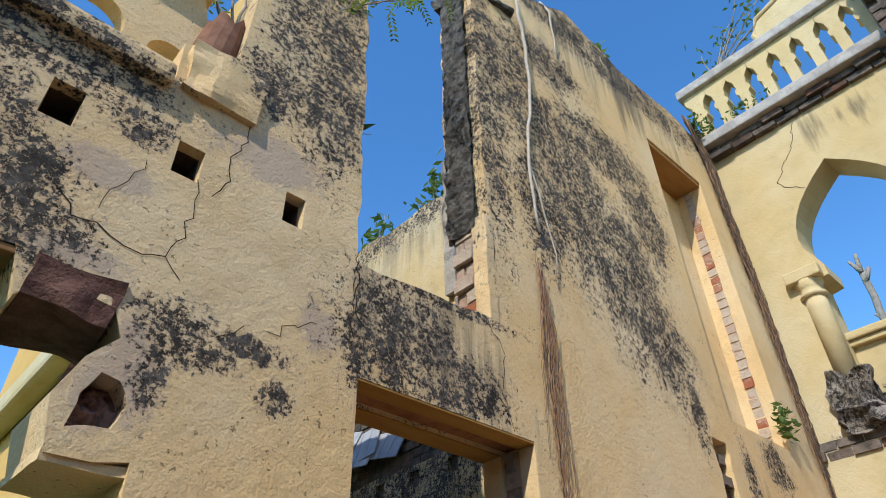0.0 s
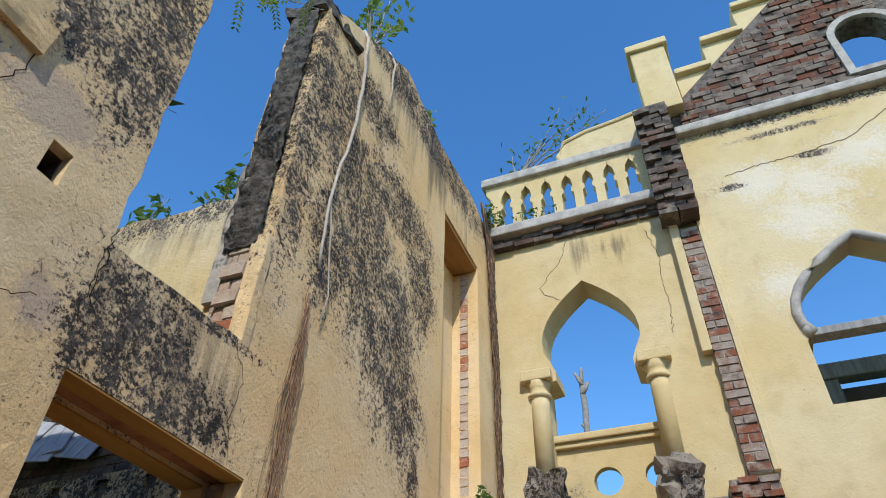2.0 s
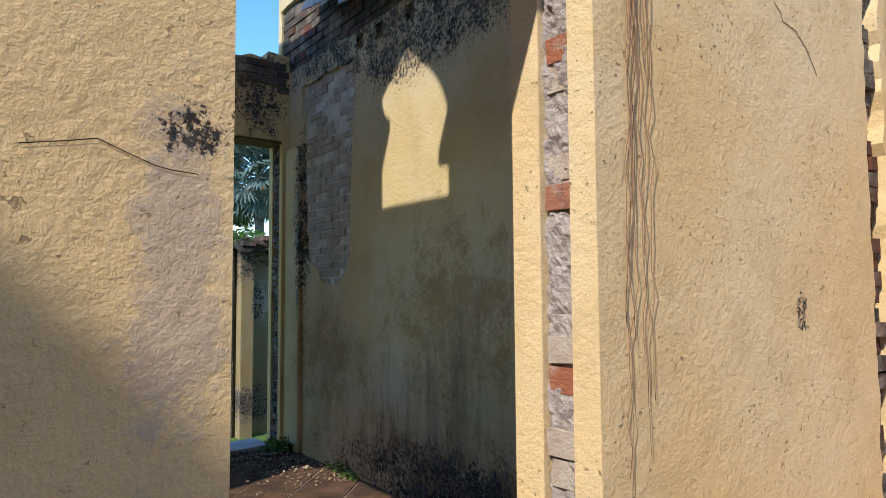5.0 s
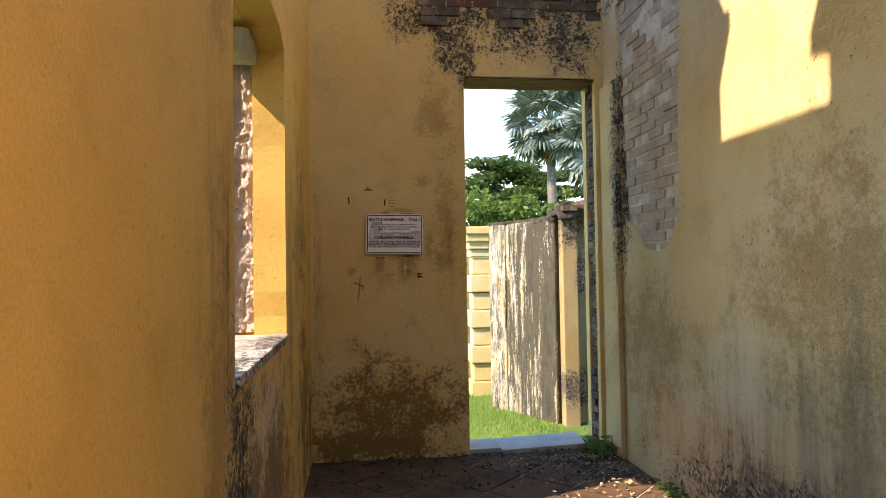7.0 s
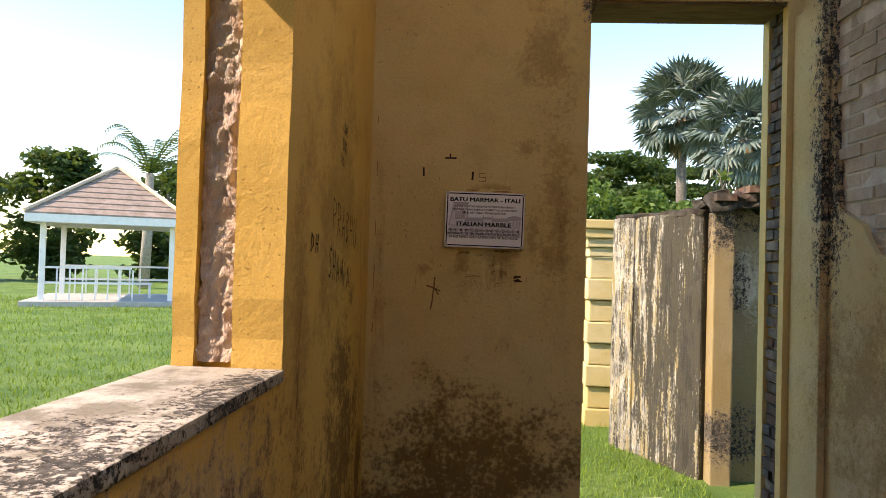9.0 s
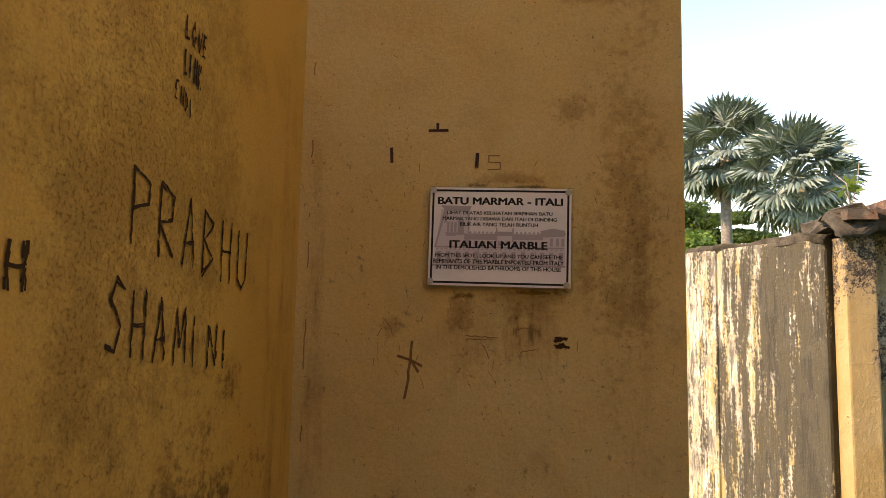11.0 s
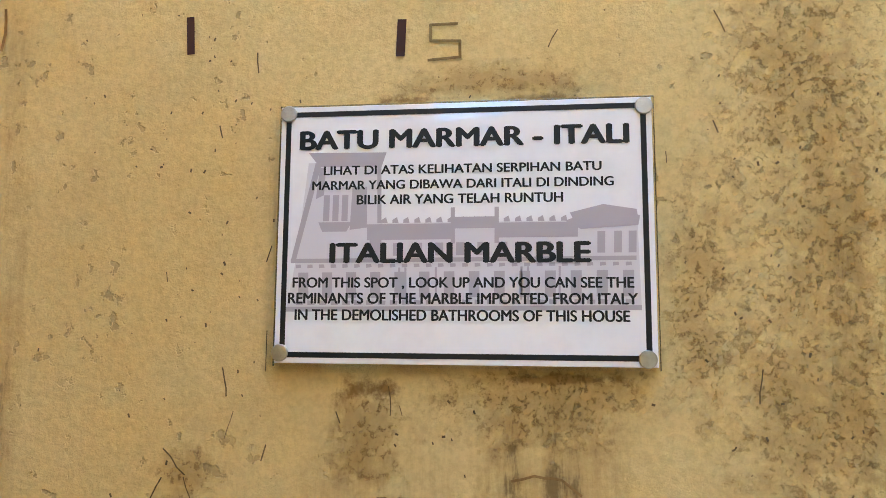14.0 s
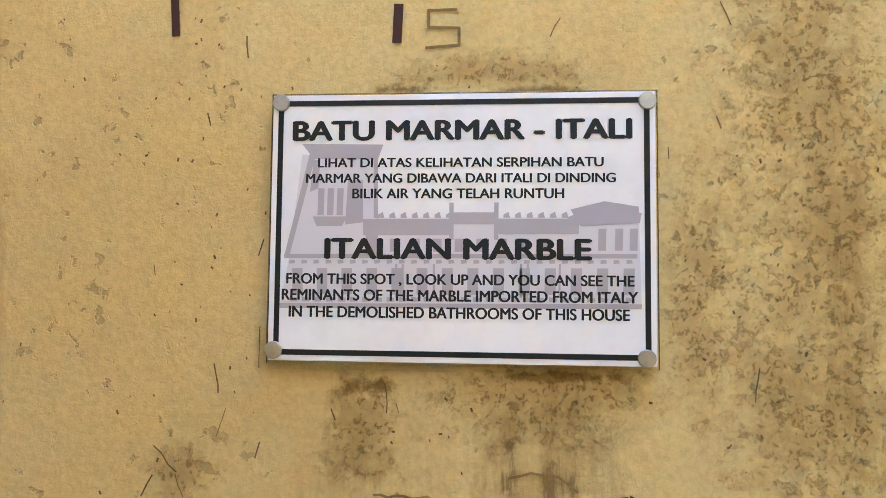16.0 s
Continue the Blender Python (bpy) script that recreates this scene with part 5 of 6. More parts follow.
mark([[(2.041, 1.914), (2.039, 1.957)]], 0.010, "short dark red stroke on ochre plaster")
mark([[(2.306, 1.898), (2.308, 1.938)]], 0.011, "short dark red stroke on ochre plaster")
mark([[(2.157, 2.013), (2.214, 2.013)], [(2.183, 2.013), (2.183, 2.034)]], 0.009, "dark red mark like an upturned T")
mark([[(2.375, 1.932), (2.343, 1.932), (2.343, 1.912), (2.378, 1.910), (2.378, 1.890), (2.340, 1.888)]], 0.0035, "thin scratched figure five", simple("scratch", (0.2, 0.12, 0.04), (0.25, 0.16, 0.06), 30))
mark([rag([(2.118, 1.36), (2.112, 1.29), (2.098, 1.19)], 0.003, 0.02, 3), rag([(2.075, 1.316), (2.112, 1.305), (2.148, 1.288)], 0.004, 0.02, 4), [(2.112, 1.31), (2.138, 1.27)]], 0.008, "dark smeared cross on ochre plaster", simple("smear", (0.16, 0.085, 0.035), (0.24, 0.14, 0.06), 60, 0.95))
blot = random.Random(14)
mark([[(2.565 + blot.gauss(0, 0.014), z + blot.gauss(0, 0.004)) for _ in range(2)] for z in (1.376, 1.358, 1.354) for _ in range(9)], 0.005, "black blotched smudge on ochre plaster", CHAR)
GOUGE = simple("scraped_plaster", (0.22, 0.12, 0.04), (0.34, 0.2, 0.08), 40, 0.95)
mark([rag([(2.28, 1.381), (2.375, 1.377)], 0.002, 0.008, 31), rag([(2.28, 1.370), (2.36, 1.372)], 0.002, 0.008, 32), rag([(2.43, 1.402), (2.455, 1.408), (2.485, 1.404), (2.505, 1.388)], 0.001, 0.01, 33), rag([(2.445, 1.335), (2.47, 1.342), (2.49, 1.346)], 0.003, 0.008, 34), rag([(2.33, 1.355), (2.345, 1.33), (2.35, 1.315)], 0.003, 0.008, 35)], 0.0028, "shallow brown scrapes in the plaster", GOUGE)
mark([rag([(1.783, z0), (1.785, z1)], 0.003, 0.015, 36 + k) for k, (z0, z1) in enumerate(((1.93, 1.985), (1.74, 1.75), (1.58, 1.66), (1.27, 1.42), (2.2, 2.24), (1.05, 1.1)))], 0.004, "dark broken line down the corner of the plaster", GOUGE)
r = random.Random(12)
bm = bmesh.new()
spots = [(2.72, 1.7), (2.68, 2.15), (2.6, 2.2), (2.1, 1.62), (2.05, 1.9), (2.75, 1.4), (2.35, 1.36), (2.5, 2.4)]
for k in range(380):
    u, v = (r.uniform(1.8, 2.9), r.uniform(0.9, 3.0)) if k % 3 == 0 else (r.gauss(0, 0.06) + spots[k % 8][0], r.gauss(0, 0.10) + spots[k % 8][1])
    if not 1.78 < u < 2.92:
        continue
    s = r.uniform(0.0008, 0.0026)
    ang = r.uniform(0, 6)
    ribbon(bm, [(u, v), (u + s * math.cos(ang), v + s * 1.6 * math.sin(ang))], s, "y", SY - 0.0015)
for _ in range(34):
    u, v = r.choice((r.uniform(2.0, 2.15), r.uniform(2.6, 2.9), r.uniform(2.2, 2.55))), r.choice((r.uniform(1.25, 1.5), r.uniform(1.55, 1.95)))
    ln = r.uniform(0.01, 0.045)
    ang = r.choice((1.2, 1.9, -1.1, 1.5)) + r.uniform(-0.3, 0.3)
    ribbon(bm, rag([(u, v), (u + ln * math.cos(ang), v + ln * math.sin(ang))], 0.002, 0.01, int(u * 1e4)), r.uniform(0.0008, 0.0018), "y", SY - 0.0015)
tagged(part("pits_and_scratches", bm, simple("dark_pit", (0.08, 0.05, 0.02), (0.16, 0.1, 0.04), 30)), "small dark pits and scratches in the plaster", "scratches", "", "stuff")

# ---- roots and plants on the ruin ----


def wiggle(pts, amp, seed, step=0.12):
    r = random.Random(seed)
    out = []
    for a, b in zip(pts, pts[1:]):
        a, b = Vector(a), Vector(b)
        k = max(1, int((b - a).length / step))
        for i in range(k):
            out.append(a.lerp(b, i / k) + Vector((r.uniform(-amp, amp), r.uniform(-amp, amp) * 0.3, r.uniform(-amp, amp) * 0.4)))
    out.append(Vector(pts[-1]))
    return out


hang = thing("hanging_root", (3.04, N0, 6.46), "long pale aerial root hanging down the mouldy wall", "root", "hanging roots")
child("main_root", tube(bmesh.new(), wiggle([(3.06, 2.32, 6.55), (3.05, 2.27, 6.4), (3.08, 2.275, 5.4), (2.93, 2.275, 4.5), (2.96, 2.28, 4.0)], 0.012, 1), 0.016, 0.009), ROOT, hang, "", True)
child("side_root", tube(bmesh.new(), wiggle([(2.94, 2.275, 4.6), (3.02, 2.28, 4.2), (3.08, 2.28, 3.9), (3.04, 2.28, 3.7)], 0.012, 2), 0.008, 0.004), ROOT, hang, "", True)
hang = thing("hanging_root", (3.5, N0, 6.8), "short pale aerial root hanging from the wall top", "root", "hanging roots")
child("main_root", tube(bmesh.new(), wiggle([(3.5, 2.34, 6.9), (3.51, 2.27, 6.7), (3.5, 2.28, 6.05)], 0.01, 3), 0.013, 0.005), ROOT, hang, "", True)
bundle = thing("root_bundle", (2.93, N0, 3.7), "bundle of thin brown roots matted down the plaster", "root")
r = random.Random(21)
for i in range(25):
    x = r.gauss(2.93, 0.035)
    low = r.choice((3.1, 2.9, 2.7, 2.5, 2.3, 2.1, 1.8, 1.5, 1.0)) + r.uniform(-0.2, 0.2)
    top = r.uniform(3.55, 3.85)
    spread = r.gauss(-0.03, 0.04)
    mid = (top + low) / 2
    pts = wiggle([(2.92 + r.gauss(0, 0.02), 2.285, top), (x, 2.285, min(top - 0.1, 3.3)), (x + spread * 0.5, 2.288, mid), (x + spread, 2.292, low)], 0.013, 100 + i, 0.07)
    child("rootlet", tube(bmesh.new(), pts, r.uniform(0.0014, 0.0034), 0.0009, 5), ROOT_BROWN, bundle, "", True)
corner = thing("corner_roots", (6.12, N0 - 0.03, 7.0), "dark matted roots down the corner of the walls", "root")
for i in range(84):
    x = r.uniform(5.95, 6.17)
    low = r.choice((6.0, 5.2, 4.4, 3.8, 3.3, 3.0)) + r.uniform(-0.3, 0.3)
    pts = wiggle([(x + r.uniform(-0.3, 0.05), 2.26, 7.05), (x, 2.27, 6.6), (6.10 + r.gauss(0, 0.045), 2.262, 5.2), (6.11 + r.gauss(0, 0.05), 2.268, low)], 0.034, 200 + i, 0.10)
    child("rootlet", tube(bmesh.new(), pts, r.uniform(0.003, 0.009), 0.002, 5), ROOT_DARK if i % 3 else ROOT_BROWN, corner, "", True)
bm = bmesh.new()
scatter_leaves(bm, (5.6, 2.25, 3.6), (0.16, 0.06, 0.16), 90, 0.035, 61)
scatter_leaves(bm, (6.05, 2.2, 7.05), (0.25, 0.1, 0.15), 160, 0.03, 62)
scatter_leaves(bm, (6.15, 1.75, 7.1), (0.06, 0.3, 0.08), 80, 0.03, 63)
tagged(part("creeper_leaves", bm, LEAF), "small green creeper leaves among the roots", "leaves", "", "stuff")


def sapling(name, base, limbs, leaf, count, label, seed, mat=LEAF, stem=0.008, spread=0.1, pinnate=False):
    r = random.Random(seed)
    t = thing(name, base, label, "plant")
    crown = bmesh.new()
    for i, tip in enumerate(limbs):
        tip = Vector(base) + Vector(tip)
        mid = Vector(base).lerp(tip, 0.5) + Vector((r.uniform(-0.06, 0.06), r.uniform(-0.06, 0.06), r.uniform(0, 0.1)))
        line = wiggle([base, mid, tip], 0.012, seed * 10 + i, 0.08)
        child("stem", tube(bmesh.new(), line, stem, stem * 0.25, 5), BARK, t, "", True)
        for _ in range(count):
            f = r.uniform(0.45, 1.0)
            k = line[min(len(line) - 1, int(f * (len(line) - 1)))]
            p = k + Vector((r.gauss(0, spread), r.gauss(0, spread), r.gauss(0, spread * 0.7)))
            if pinnate:
                d = Vector((r.gauss(0, 1), r.gauss(0, 1), r.gauss(-0.3, 0.5))).normalized() * leaf * 5
                w = d.cross(Vector((0, 0, 1))).normalized() * leaf
                for q in range(7):
                    c = p + d * (q / 7) + Vector((0, 0, -0.10 * leaf * q * q * 0.3))
                    for sgn in (-1, 1):
                        e = c + w * sgn * 0.9 + d.normalized() * leaf * r.uniform(0.4, 0.8) + Vector((0, 0, r.uniform(-0.3, 0.3) * leaf))
                        n0 = d.normalized() * leaf * 0.3
                        crown.faces.new([crown.verts.new(v) for v in (c, (c + e) / 2 + n0, e, (c + e) / 2 - n0)])
            else:
                a = Vector((r.gauss(0, 1), r.gauss(0, 1), r.gauss(-0.2, 0.6))).normalized() * leaf
                b = a.cross(Vector((r.gauss(0, 1), r.gauss(0, 1), r.gauss(0, 1)))).normalized() * leaf * 0.42
                crown.faces.new([crown.verts.new(v) for v in (p - a, p + b, p + a, p - b)])
    child("foliage", crown, mat, t)
    return t


LEAF_LIGHT = leaf_material("leaf_fresh", (0.10, 0.19, 0.035), (0.24, 0.34, 0.08))
sapling("sapling", (3.35, 2.45, 6.72), [(-0.15, 0, 0.85), (0.05, 0.05, 1.25), (0.25, 0, 1.45), (0.0, 0.1, 0.7), (0.42, -0.05, 1.2), (-0.3, 0.02, 1.05), (0.15, 0, 0.95)], 0.05, 26, "leafy green sapling rooted on the wall top", 71, LEAF_LIGHT, 0.012, 0.06)
sapling("sapling", (4.45, 2.4, 6.9), [(0.05, -0.05, 0.4), (0.12, 0.0, 0.52)], 0.05, 10, "thin young shoot on the wall top", 72, LEAF_LIGHT, 0.007, 0.05)
sapling("shrub", (1.12, 2.42, 4.05), [(-0.15, 0, 1.5), (-0.22, 0.1, 1.1), (0.35, -0.05, 1.75), (0.95, -0.1, 1.6), (1.35, -0.15, 1.85), (0.05, 0.05, 1.3), (0.65, -0.1, 1.8), (1.0, -0.2, 1.35), (0.55, -0.05, 1.25)], 0.030, 13, "thin shrub with feathery leaves growing from a crack", 73, LEAF_LIGHT, 0.009, 0.06, True)
sapling("shrub", (1.5, 2.45, 5.04), [(-0.1, 0, 0.12), (0.1, 0, 0.14), (0.2, 0, 0.1)], 0.03, 16, "low green tuft on the pier top", 74, LEAF_LIGHT, 0.005, 0.05)
sapling("shoot", (1.74, 2.5, 4.1), [(0.16, -0.05, 0.06), (0.14, 0.0, -0.04)], 0.06, 5, "drooping dark leaves beside the pier", 75, LEAF_DARK, 0.005, 0.03)
sapling("shrub", (6.3, 1.95, 7.9), [(0, -0.9, 0.95), (0, -0.65, 1.15), (0, -1.25, 0.85), (0.1, -0.35, 0.75), (0, 0.05, 0.45), (0.05, -1.05, 1.1)], 0.045, 20, "slender shrub leaning over the balustrade", 76, LEAF, 0.014, 0.1)
sapling("shrub", (4.15, 5.55, 6.32), [(0, 0.1, 0.4), (0.1, -0.1, 0.55), (0, -0.3, 0.4)], 0.07, 16, "green seedling on the ruined wall top", 77, LEAF, 0.009, 0.08)
sapling("shrub", (4.15, 4.45, 6.26), [(0, 0.1, 0.45), (0.1, -0.3, 0.35), (0, 0.35, 0.3), (0, -0.1, 0.65)], 0.06, 20, "green seedling on the wall top", 78, LEAF, 0.009, 0.09)
sapling("weed", (4.72, 2.25, PLAT), [(0, -0.03, 0.16), (0.1, -0.05, 0.2), (-0.08, -0.06, 0.12), (0.16, -0.1, 0.12)], 0.04, 12, "small green weed at the foot of the wall", 79, LEAF_LIGHT, 0.004, 0.03)
sapling("weed", (6.12, 1.72, PLAT), [(-0.06, 0, 0.2), (-0.12, 0.1, 0.15), (-0.1, -0.14, 0.18), (-0.15, -0.05, 0.1)], 0.04, 12, "small green weed beside the door frame", 80, LEAF_LIGHT, 0.004, 0.03)

# cracks in the plaster
CRACK = Nodes("crack", 1.0).done((0.03, 0.022, 0.016))


def crack(axis, face, pts, width, seed):
    bm = bmesh.new()
    line = rag(pts, 0.016, 0.035, seed)
    ribbon(bm, line, width, axis, face)
    return tagged(part("crack", bm, CRACK), "thin branching crack in the plaster", "crack", "cracks", "stuff")


crack("y", N0 - 0.002, [(1.24, 3.78), (1.24, 3.52), (1.19, 3.41), (1.21, 3.30), (1.16, 3.2)], 0.0038, 81)
crack("y", N0 - 0.002, [(1.10, 3.24), (1.12, 3.08), (1.09, 2.97), (1.07, 2.90), (1.13, 2.84)], 0.003, 110)
crack("y", N0 - 0.002, [(0.93, 3.22), (0.90, 3.11), (0.86, 3.05), (0.85, 2.97)], 0.0025, 111)
crack("y", N0 - 0.002, [(0.72, 2.99), (0.79, 2.91), (0.86, 2.92), (0.95, 2.88), (1.07, 2.90)], 0.004, 112)
crack("y", N0 - 0.002, [(1.28, 2.70), (1.33, 2.73), (1.36, 2.77)], 0.003, 113)
crack("y", N0 - 0.002, [(1.44, 2.78), (1.49, 2.78), (1.49, 2.82), (1.62, 2.88)], 0.003, 114)
crack("y", N0 - 0.002, [(1.78, 3.23), (1.77, 3.09), (1.80, 2.96)], 0.004, 115)
crack("y", N0 - 0.002, [(1.78, 3.28), (1.76, 3.1), (1.77, 2.9)], 0.003, 84)
crack("y", N0 - 0.002, [(2.5, 3.25), (2.6, 3.1), (2.56, 2.9), (2.62, 2.75)], 0.003, 85)
crack("y", N0 - 0.002, [(3.70, 2.44), (3.8, 2.38), (3.92, 2.33), (4.0, 2.24)], 0.004, 86)
crack("y", N0 - 0.002, [(1.5, 1.66), (1.6, 1.68), (1.75, 1.64)], 0.0018, 87)
crack("x", EX - 0.002 + 0.0, [(1.43, 6.6), (1.56, 6.3), (1.78, 6.03), (1.70, 5.92), (1.58, 5.84)], 0.006, 88)
crack("y", N2 + 0.068, [(5.02, 6.0), (5.05, 5.3), (5.0, 4.7), (5.04, 4.1), (4.98, 3.5)], 0.006, 103)
crack("x", EX - 0.003, [(-2.2, 7.45), (-1.99, 7.36), (-1.59, 7.11), (-1.12, 7.03), (-0.73, 7.03), (-0.33, 6.98)], 0.007, 101)
crack("x", EX - 0.003, [(0.60, 6.5), (0.52, 6.13), (0.55, 5.84), (0.52, 5.5), (0.56, 5.2)], 0.005, 102)
crack("y", SY - 0.003, [(2.95, 3.3), (2.92, 3.1), (2.95, 2.95), (2.93, 2.82)], 0.004, 89)
crack("y", SY - 0.003, [(3.5, 3.15), (3.65, 3.0), (3.8, 2.95), (3.95, 2.86)], 0.004, 90)

# ---- outside, beyond the doorway ----
gw = structure("garden_wall", boxed(0, 0.26, 0, 1.15, -0.4, 1.93, bevel=0.02), P_FENCE, "old garden wall streaked black and white", "wall")
gw.matrix_world = pose(4.20, 9.12, 0, 0, 0, 25.9)
part("wall_top", rubble(0.0, 0.26, 0.0, 1.17, 1.9, 1.96, 0.05, 4), CRUST, gw, "mouldy crumbling wall top", True)
part("end_pilaster", boxed(-0.018, 0.3, 0.84, 1.16, -0.4, 1.925, bevel=0.02), P_FENCE, gw, "mouldy pilaster at the wall's end")
structure("wall_stub", boxed(4.42, 6.2, 9.14, 9.42, -0.4, 1.98, bevel=0.015), P_STUB_SHADED, "plastered cross wall behind the doorway with peeling paint", "wall")
structure("pilaster", boxed(4.255, 4.42, 9.0, 9.3, -0.4, 1.92, bevel=0.012), P_STUB_SHADED, "yellow plastered pilaster on the garden wall", "pilaster")
cap = structure("broken_coping", rubble(4.22, 4.95, 8.98, 9.42, 1.93, 2.06, 0.09, 6), CRUST, "broken dark coping on the cross wall", "coping")
lay(cap, BRICK_BLACK, "y", 9.0, 4.24, 4.95, 2.0, 2.15, 0.3, 0.02, lambda u, v: v < 2.06 or u > 4.45, 0.17, 0.07, 0.05, 93)
sapling("weed", (4.35, 9.1, 2.1), [(-0.08, 0.02, 0.2), (0.05, 0, 0.26), (-0.14, 0.02, 0.08)], 0.04, 5, "small green seedling on the broken coping", 94, LEAF, 0.005, 0.03)
gate = thing("gate_pier", (3.72, 11.0, -0.32), "yellow rusticated gate pier with a moulded cap", "pier")
for k in range(8):
    w = 0.165 if k % 2 == 0 else 0.135
    child("rusticated_block", boxed(3.72 - w, 3.72 + w, 11.0 - w, 11.0 + w, k * 0.235 - 0.32, k * 0.235 - 0.094, bevel=0.014), P_YELLOW, gate)
for k, w in enumerate((0.155, 0.18, 0.21, 0.235)):
    child("cap", boxed(3.72 - w, 3.72 + w, 11.0 - w, 11.0 + w, 1.562 + k * 0.1, 1.66 + k * 0.1, bevel=0.012), P_YELLOW, gate)
yw = structure("yard_wall", boxed(1.6, 4.6, 11.9, 12.15, -0.35, 1.72), P_YELLOW, "low yellow wall of rusticated blocks", "wall")
for row in range(8):
    for c in range(7):
        ob = child("block", boxed(1.62 + c * 0.42, 2.02 + c * 0.42, 11.86, 11.9, row * 0.25 - 0.3, row * 0.25 - 0.07, bevel=0.016), P_YELLOW, yw)
tuft = bmesh.new()
r = random.Random(31)
for _ in range(9000):
    x, y = r.uniform(2.6, 4.2), 7.45 + 5.0 * r.random() ** 1.3
    if r.random() < 0.25 and noise.noise(Vector((x * 2, y * 2, 0))) > 0.1:
        continue
    h = r.uniform(0.02, 0.07)
    lean = Vector((r.gauss(0, 0.02), r.gauss(0, 0.02), h))
    w = Vector((r.uniform(-1, 1), r.uniform(-1, 1), 0)).normalized() * 0.005
    p = Vector((x, y, ground_z(x, y) - 0.004))
    tuft.faces.new([tuft.verts.new(v) for v in (p - w, p + w, p + lean)])
for _ in range(16000):
    a, d = r.uniform(0, 1), 3 + 20 * r.random() ** 1.6
    x, y = 1.2 - d * (0.3 + 0.5 * a), 4 + d * (1.05 - 0.25 * a)
    h = r.uniform(0.02, 0.06) * (1 + d * 0.05)
    w = Vector((r.uniform(-1, 1), r.uniform(-1, 1), 0)).normalized() * 0.006 * (1 + d * 0.08)
    p = Vector((x, y, ground_z(x, y) - 0.004))
    tuft.faces.new([tuft.verts.new(v) for v in (p - w, p + w, p + Vector((r.gauss(0, 0.02), r.gauss(0, 0.02), h)))])
tagged(part("grass_blades", tuft, BLADE), "short green grass blades on the lawn", "grass", "", "stuff")
path_slab = tagged(part("path_stone", boxed(-0.25, 0.25, -0.14, 0.14, -0.02, 0.02, bevel=0.01), STONE), "flat worn stone set in the grass", "stone", "path stones")
path_slab.matrix_world = pose(3.55, 8.4, ground_z(3.55, 8.4) + 0.01, 0, 0, 12)
copy_thing(path_slab, pose(3.75, 7.9, ground_z(3.75, 7.9) + 0.01, 0, 0, -20))


def palm(base, height, crown_r, leaves, seed, label):
    r = random.Random(seed)
    t = thing("fan_palm", base, label, "palm", "fan palms")
    bx, by, bz = base
    child("trunk", tube(bmesh.new(), [(bx, by, bz), (bx + 0.05, by, bz + height * 0.5), (bx, by, bz + height)], 0.19 * crown_r / 1.8, 0.14 * crown_r / 1.8, 12), PALM_BARK, t, "", True)
    skirt = bmesh.new()
    for _ in range(120):
        a = r.uniform(0, 6.283)
        p = Vector((bx, by, bz + height - r.uniform(-0.3, 0.9)))
        d = Vector((math.cos(a) * 0.45, math.sin(a) * 0.45, -r.uniform(0.5, 1.1)))
        w = Vector((-math.sin(a), math.cos(a), 0)) * 0.05
        d, w = d * crown_r / 1.8, w * crown_r / 1.8
        skirt.faces.new([skirt.verts.new(v) for v in (p - w * 0.3, p + d * 0.6 + w, p + d, p + d * 0.6 - w)])
    child("dead_skirt", skirt, LEAF_DRY, t, "hanging dry brown fronds")
    meshes = []
    for v in range(3):
        bm = bmesh.new()
        tube(bm, [(0, 0, 0), (0.0, 0.5, 0.06), (0, 1.0, 0.0)], 0.03, 0.015, 5)
        for i in range(22):
            a = (i - 10.5) / 10.5 * 2.1
            ln = 0.85 * (1 - 0.12 * abs(a)) * r.uniform(0.92, 1.05)
            d = Vector((math.sin(a), math.cos(a), 0))
            s = Vector((d.y, -d.x, 0)) * 0.062
            c0 = Vector((0, 1.0, 0))
            mid = c0 + d * ln * 0.62 + Vector((0, 0, 0.09 * (-1) ** i * 0.3))
            tip = c0 + d * ln + Vector((0, 0, -0.12 - r.uniform(0, 0.1)))
            a0, m0, m1, mc, tp = (bm.verts.new(q) for q in (c0, mid + s, mid - s, mid + Vector((0, 0, 0.05)), tip))
            bm.faces.new((a0, m0, mc))
            bm.faces.new((a0, mc, m1))
            bm.faces.new((m0, tp, mc))
            bm.faces.new((mc, tp, m1))
        me = mesh_from(bm, "frond", LEAF_PALM)
        meshes.append(me)
    for i in range(leaves):
        a = i * 2.39996 + r.uniform(-0.2, 0.2)
        el = 88 - 150 * (i / leaves) ** 0.8 + r.uniform(-10, 10)
        ob = new("frond", r.choice(meshes))
        k = crown_r / 1.75
        ob.matrix_world = Matrix.Translation((bx, by, bz + height + 0.1)) @ Matrix.Rotation(a, 4, "Z") @ Matrix.Rotation(radians(el), 4, "X") @ Matrix.Rotation(radians(r.uniform(-50, 50)), 4, "Y") @ Matrix.Diagonal((k, k, k, 1))
        ob.parent = t
        ob.matrix_parent_inverse = t.matrix_world.inverted()


palm((12.3, 36.8, -0.06), 9.2, 2.75, 50, 41, "silver-green fan palm with a dry brown skirt")
palm((13.2, 31.4, -0.06), 6.9, 2.45, 50, 42, "broad silver-green fan palm behind the garden wall")


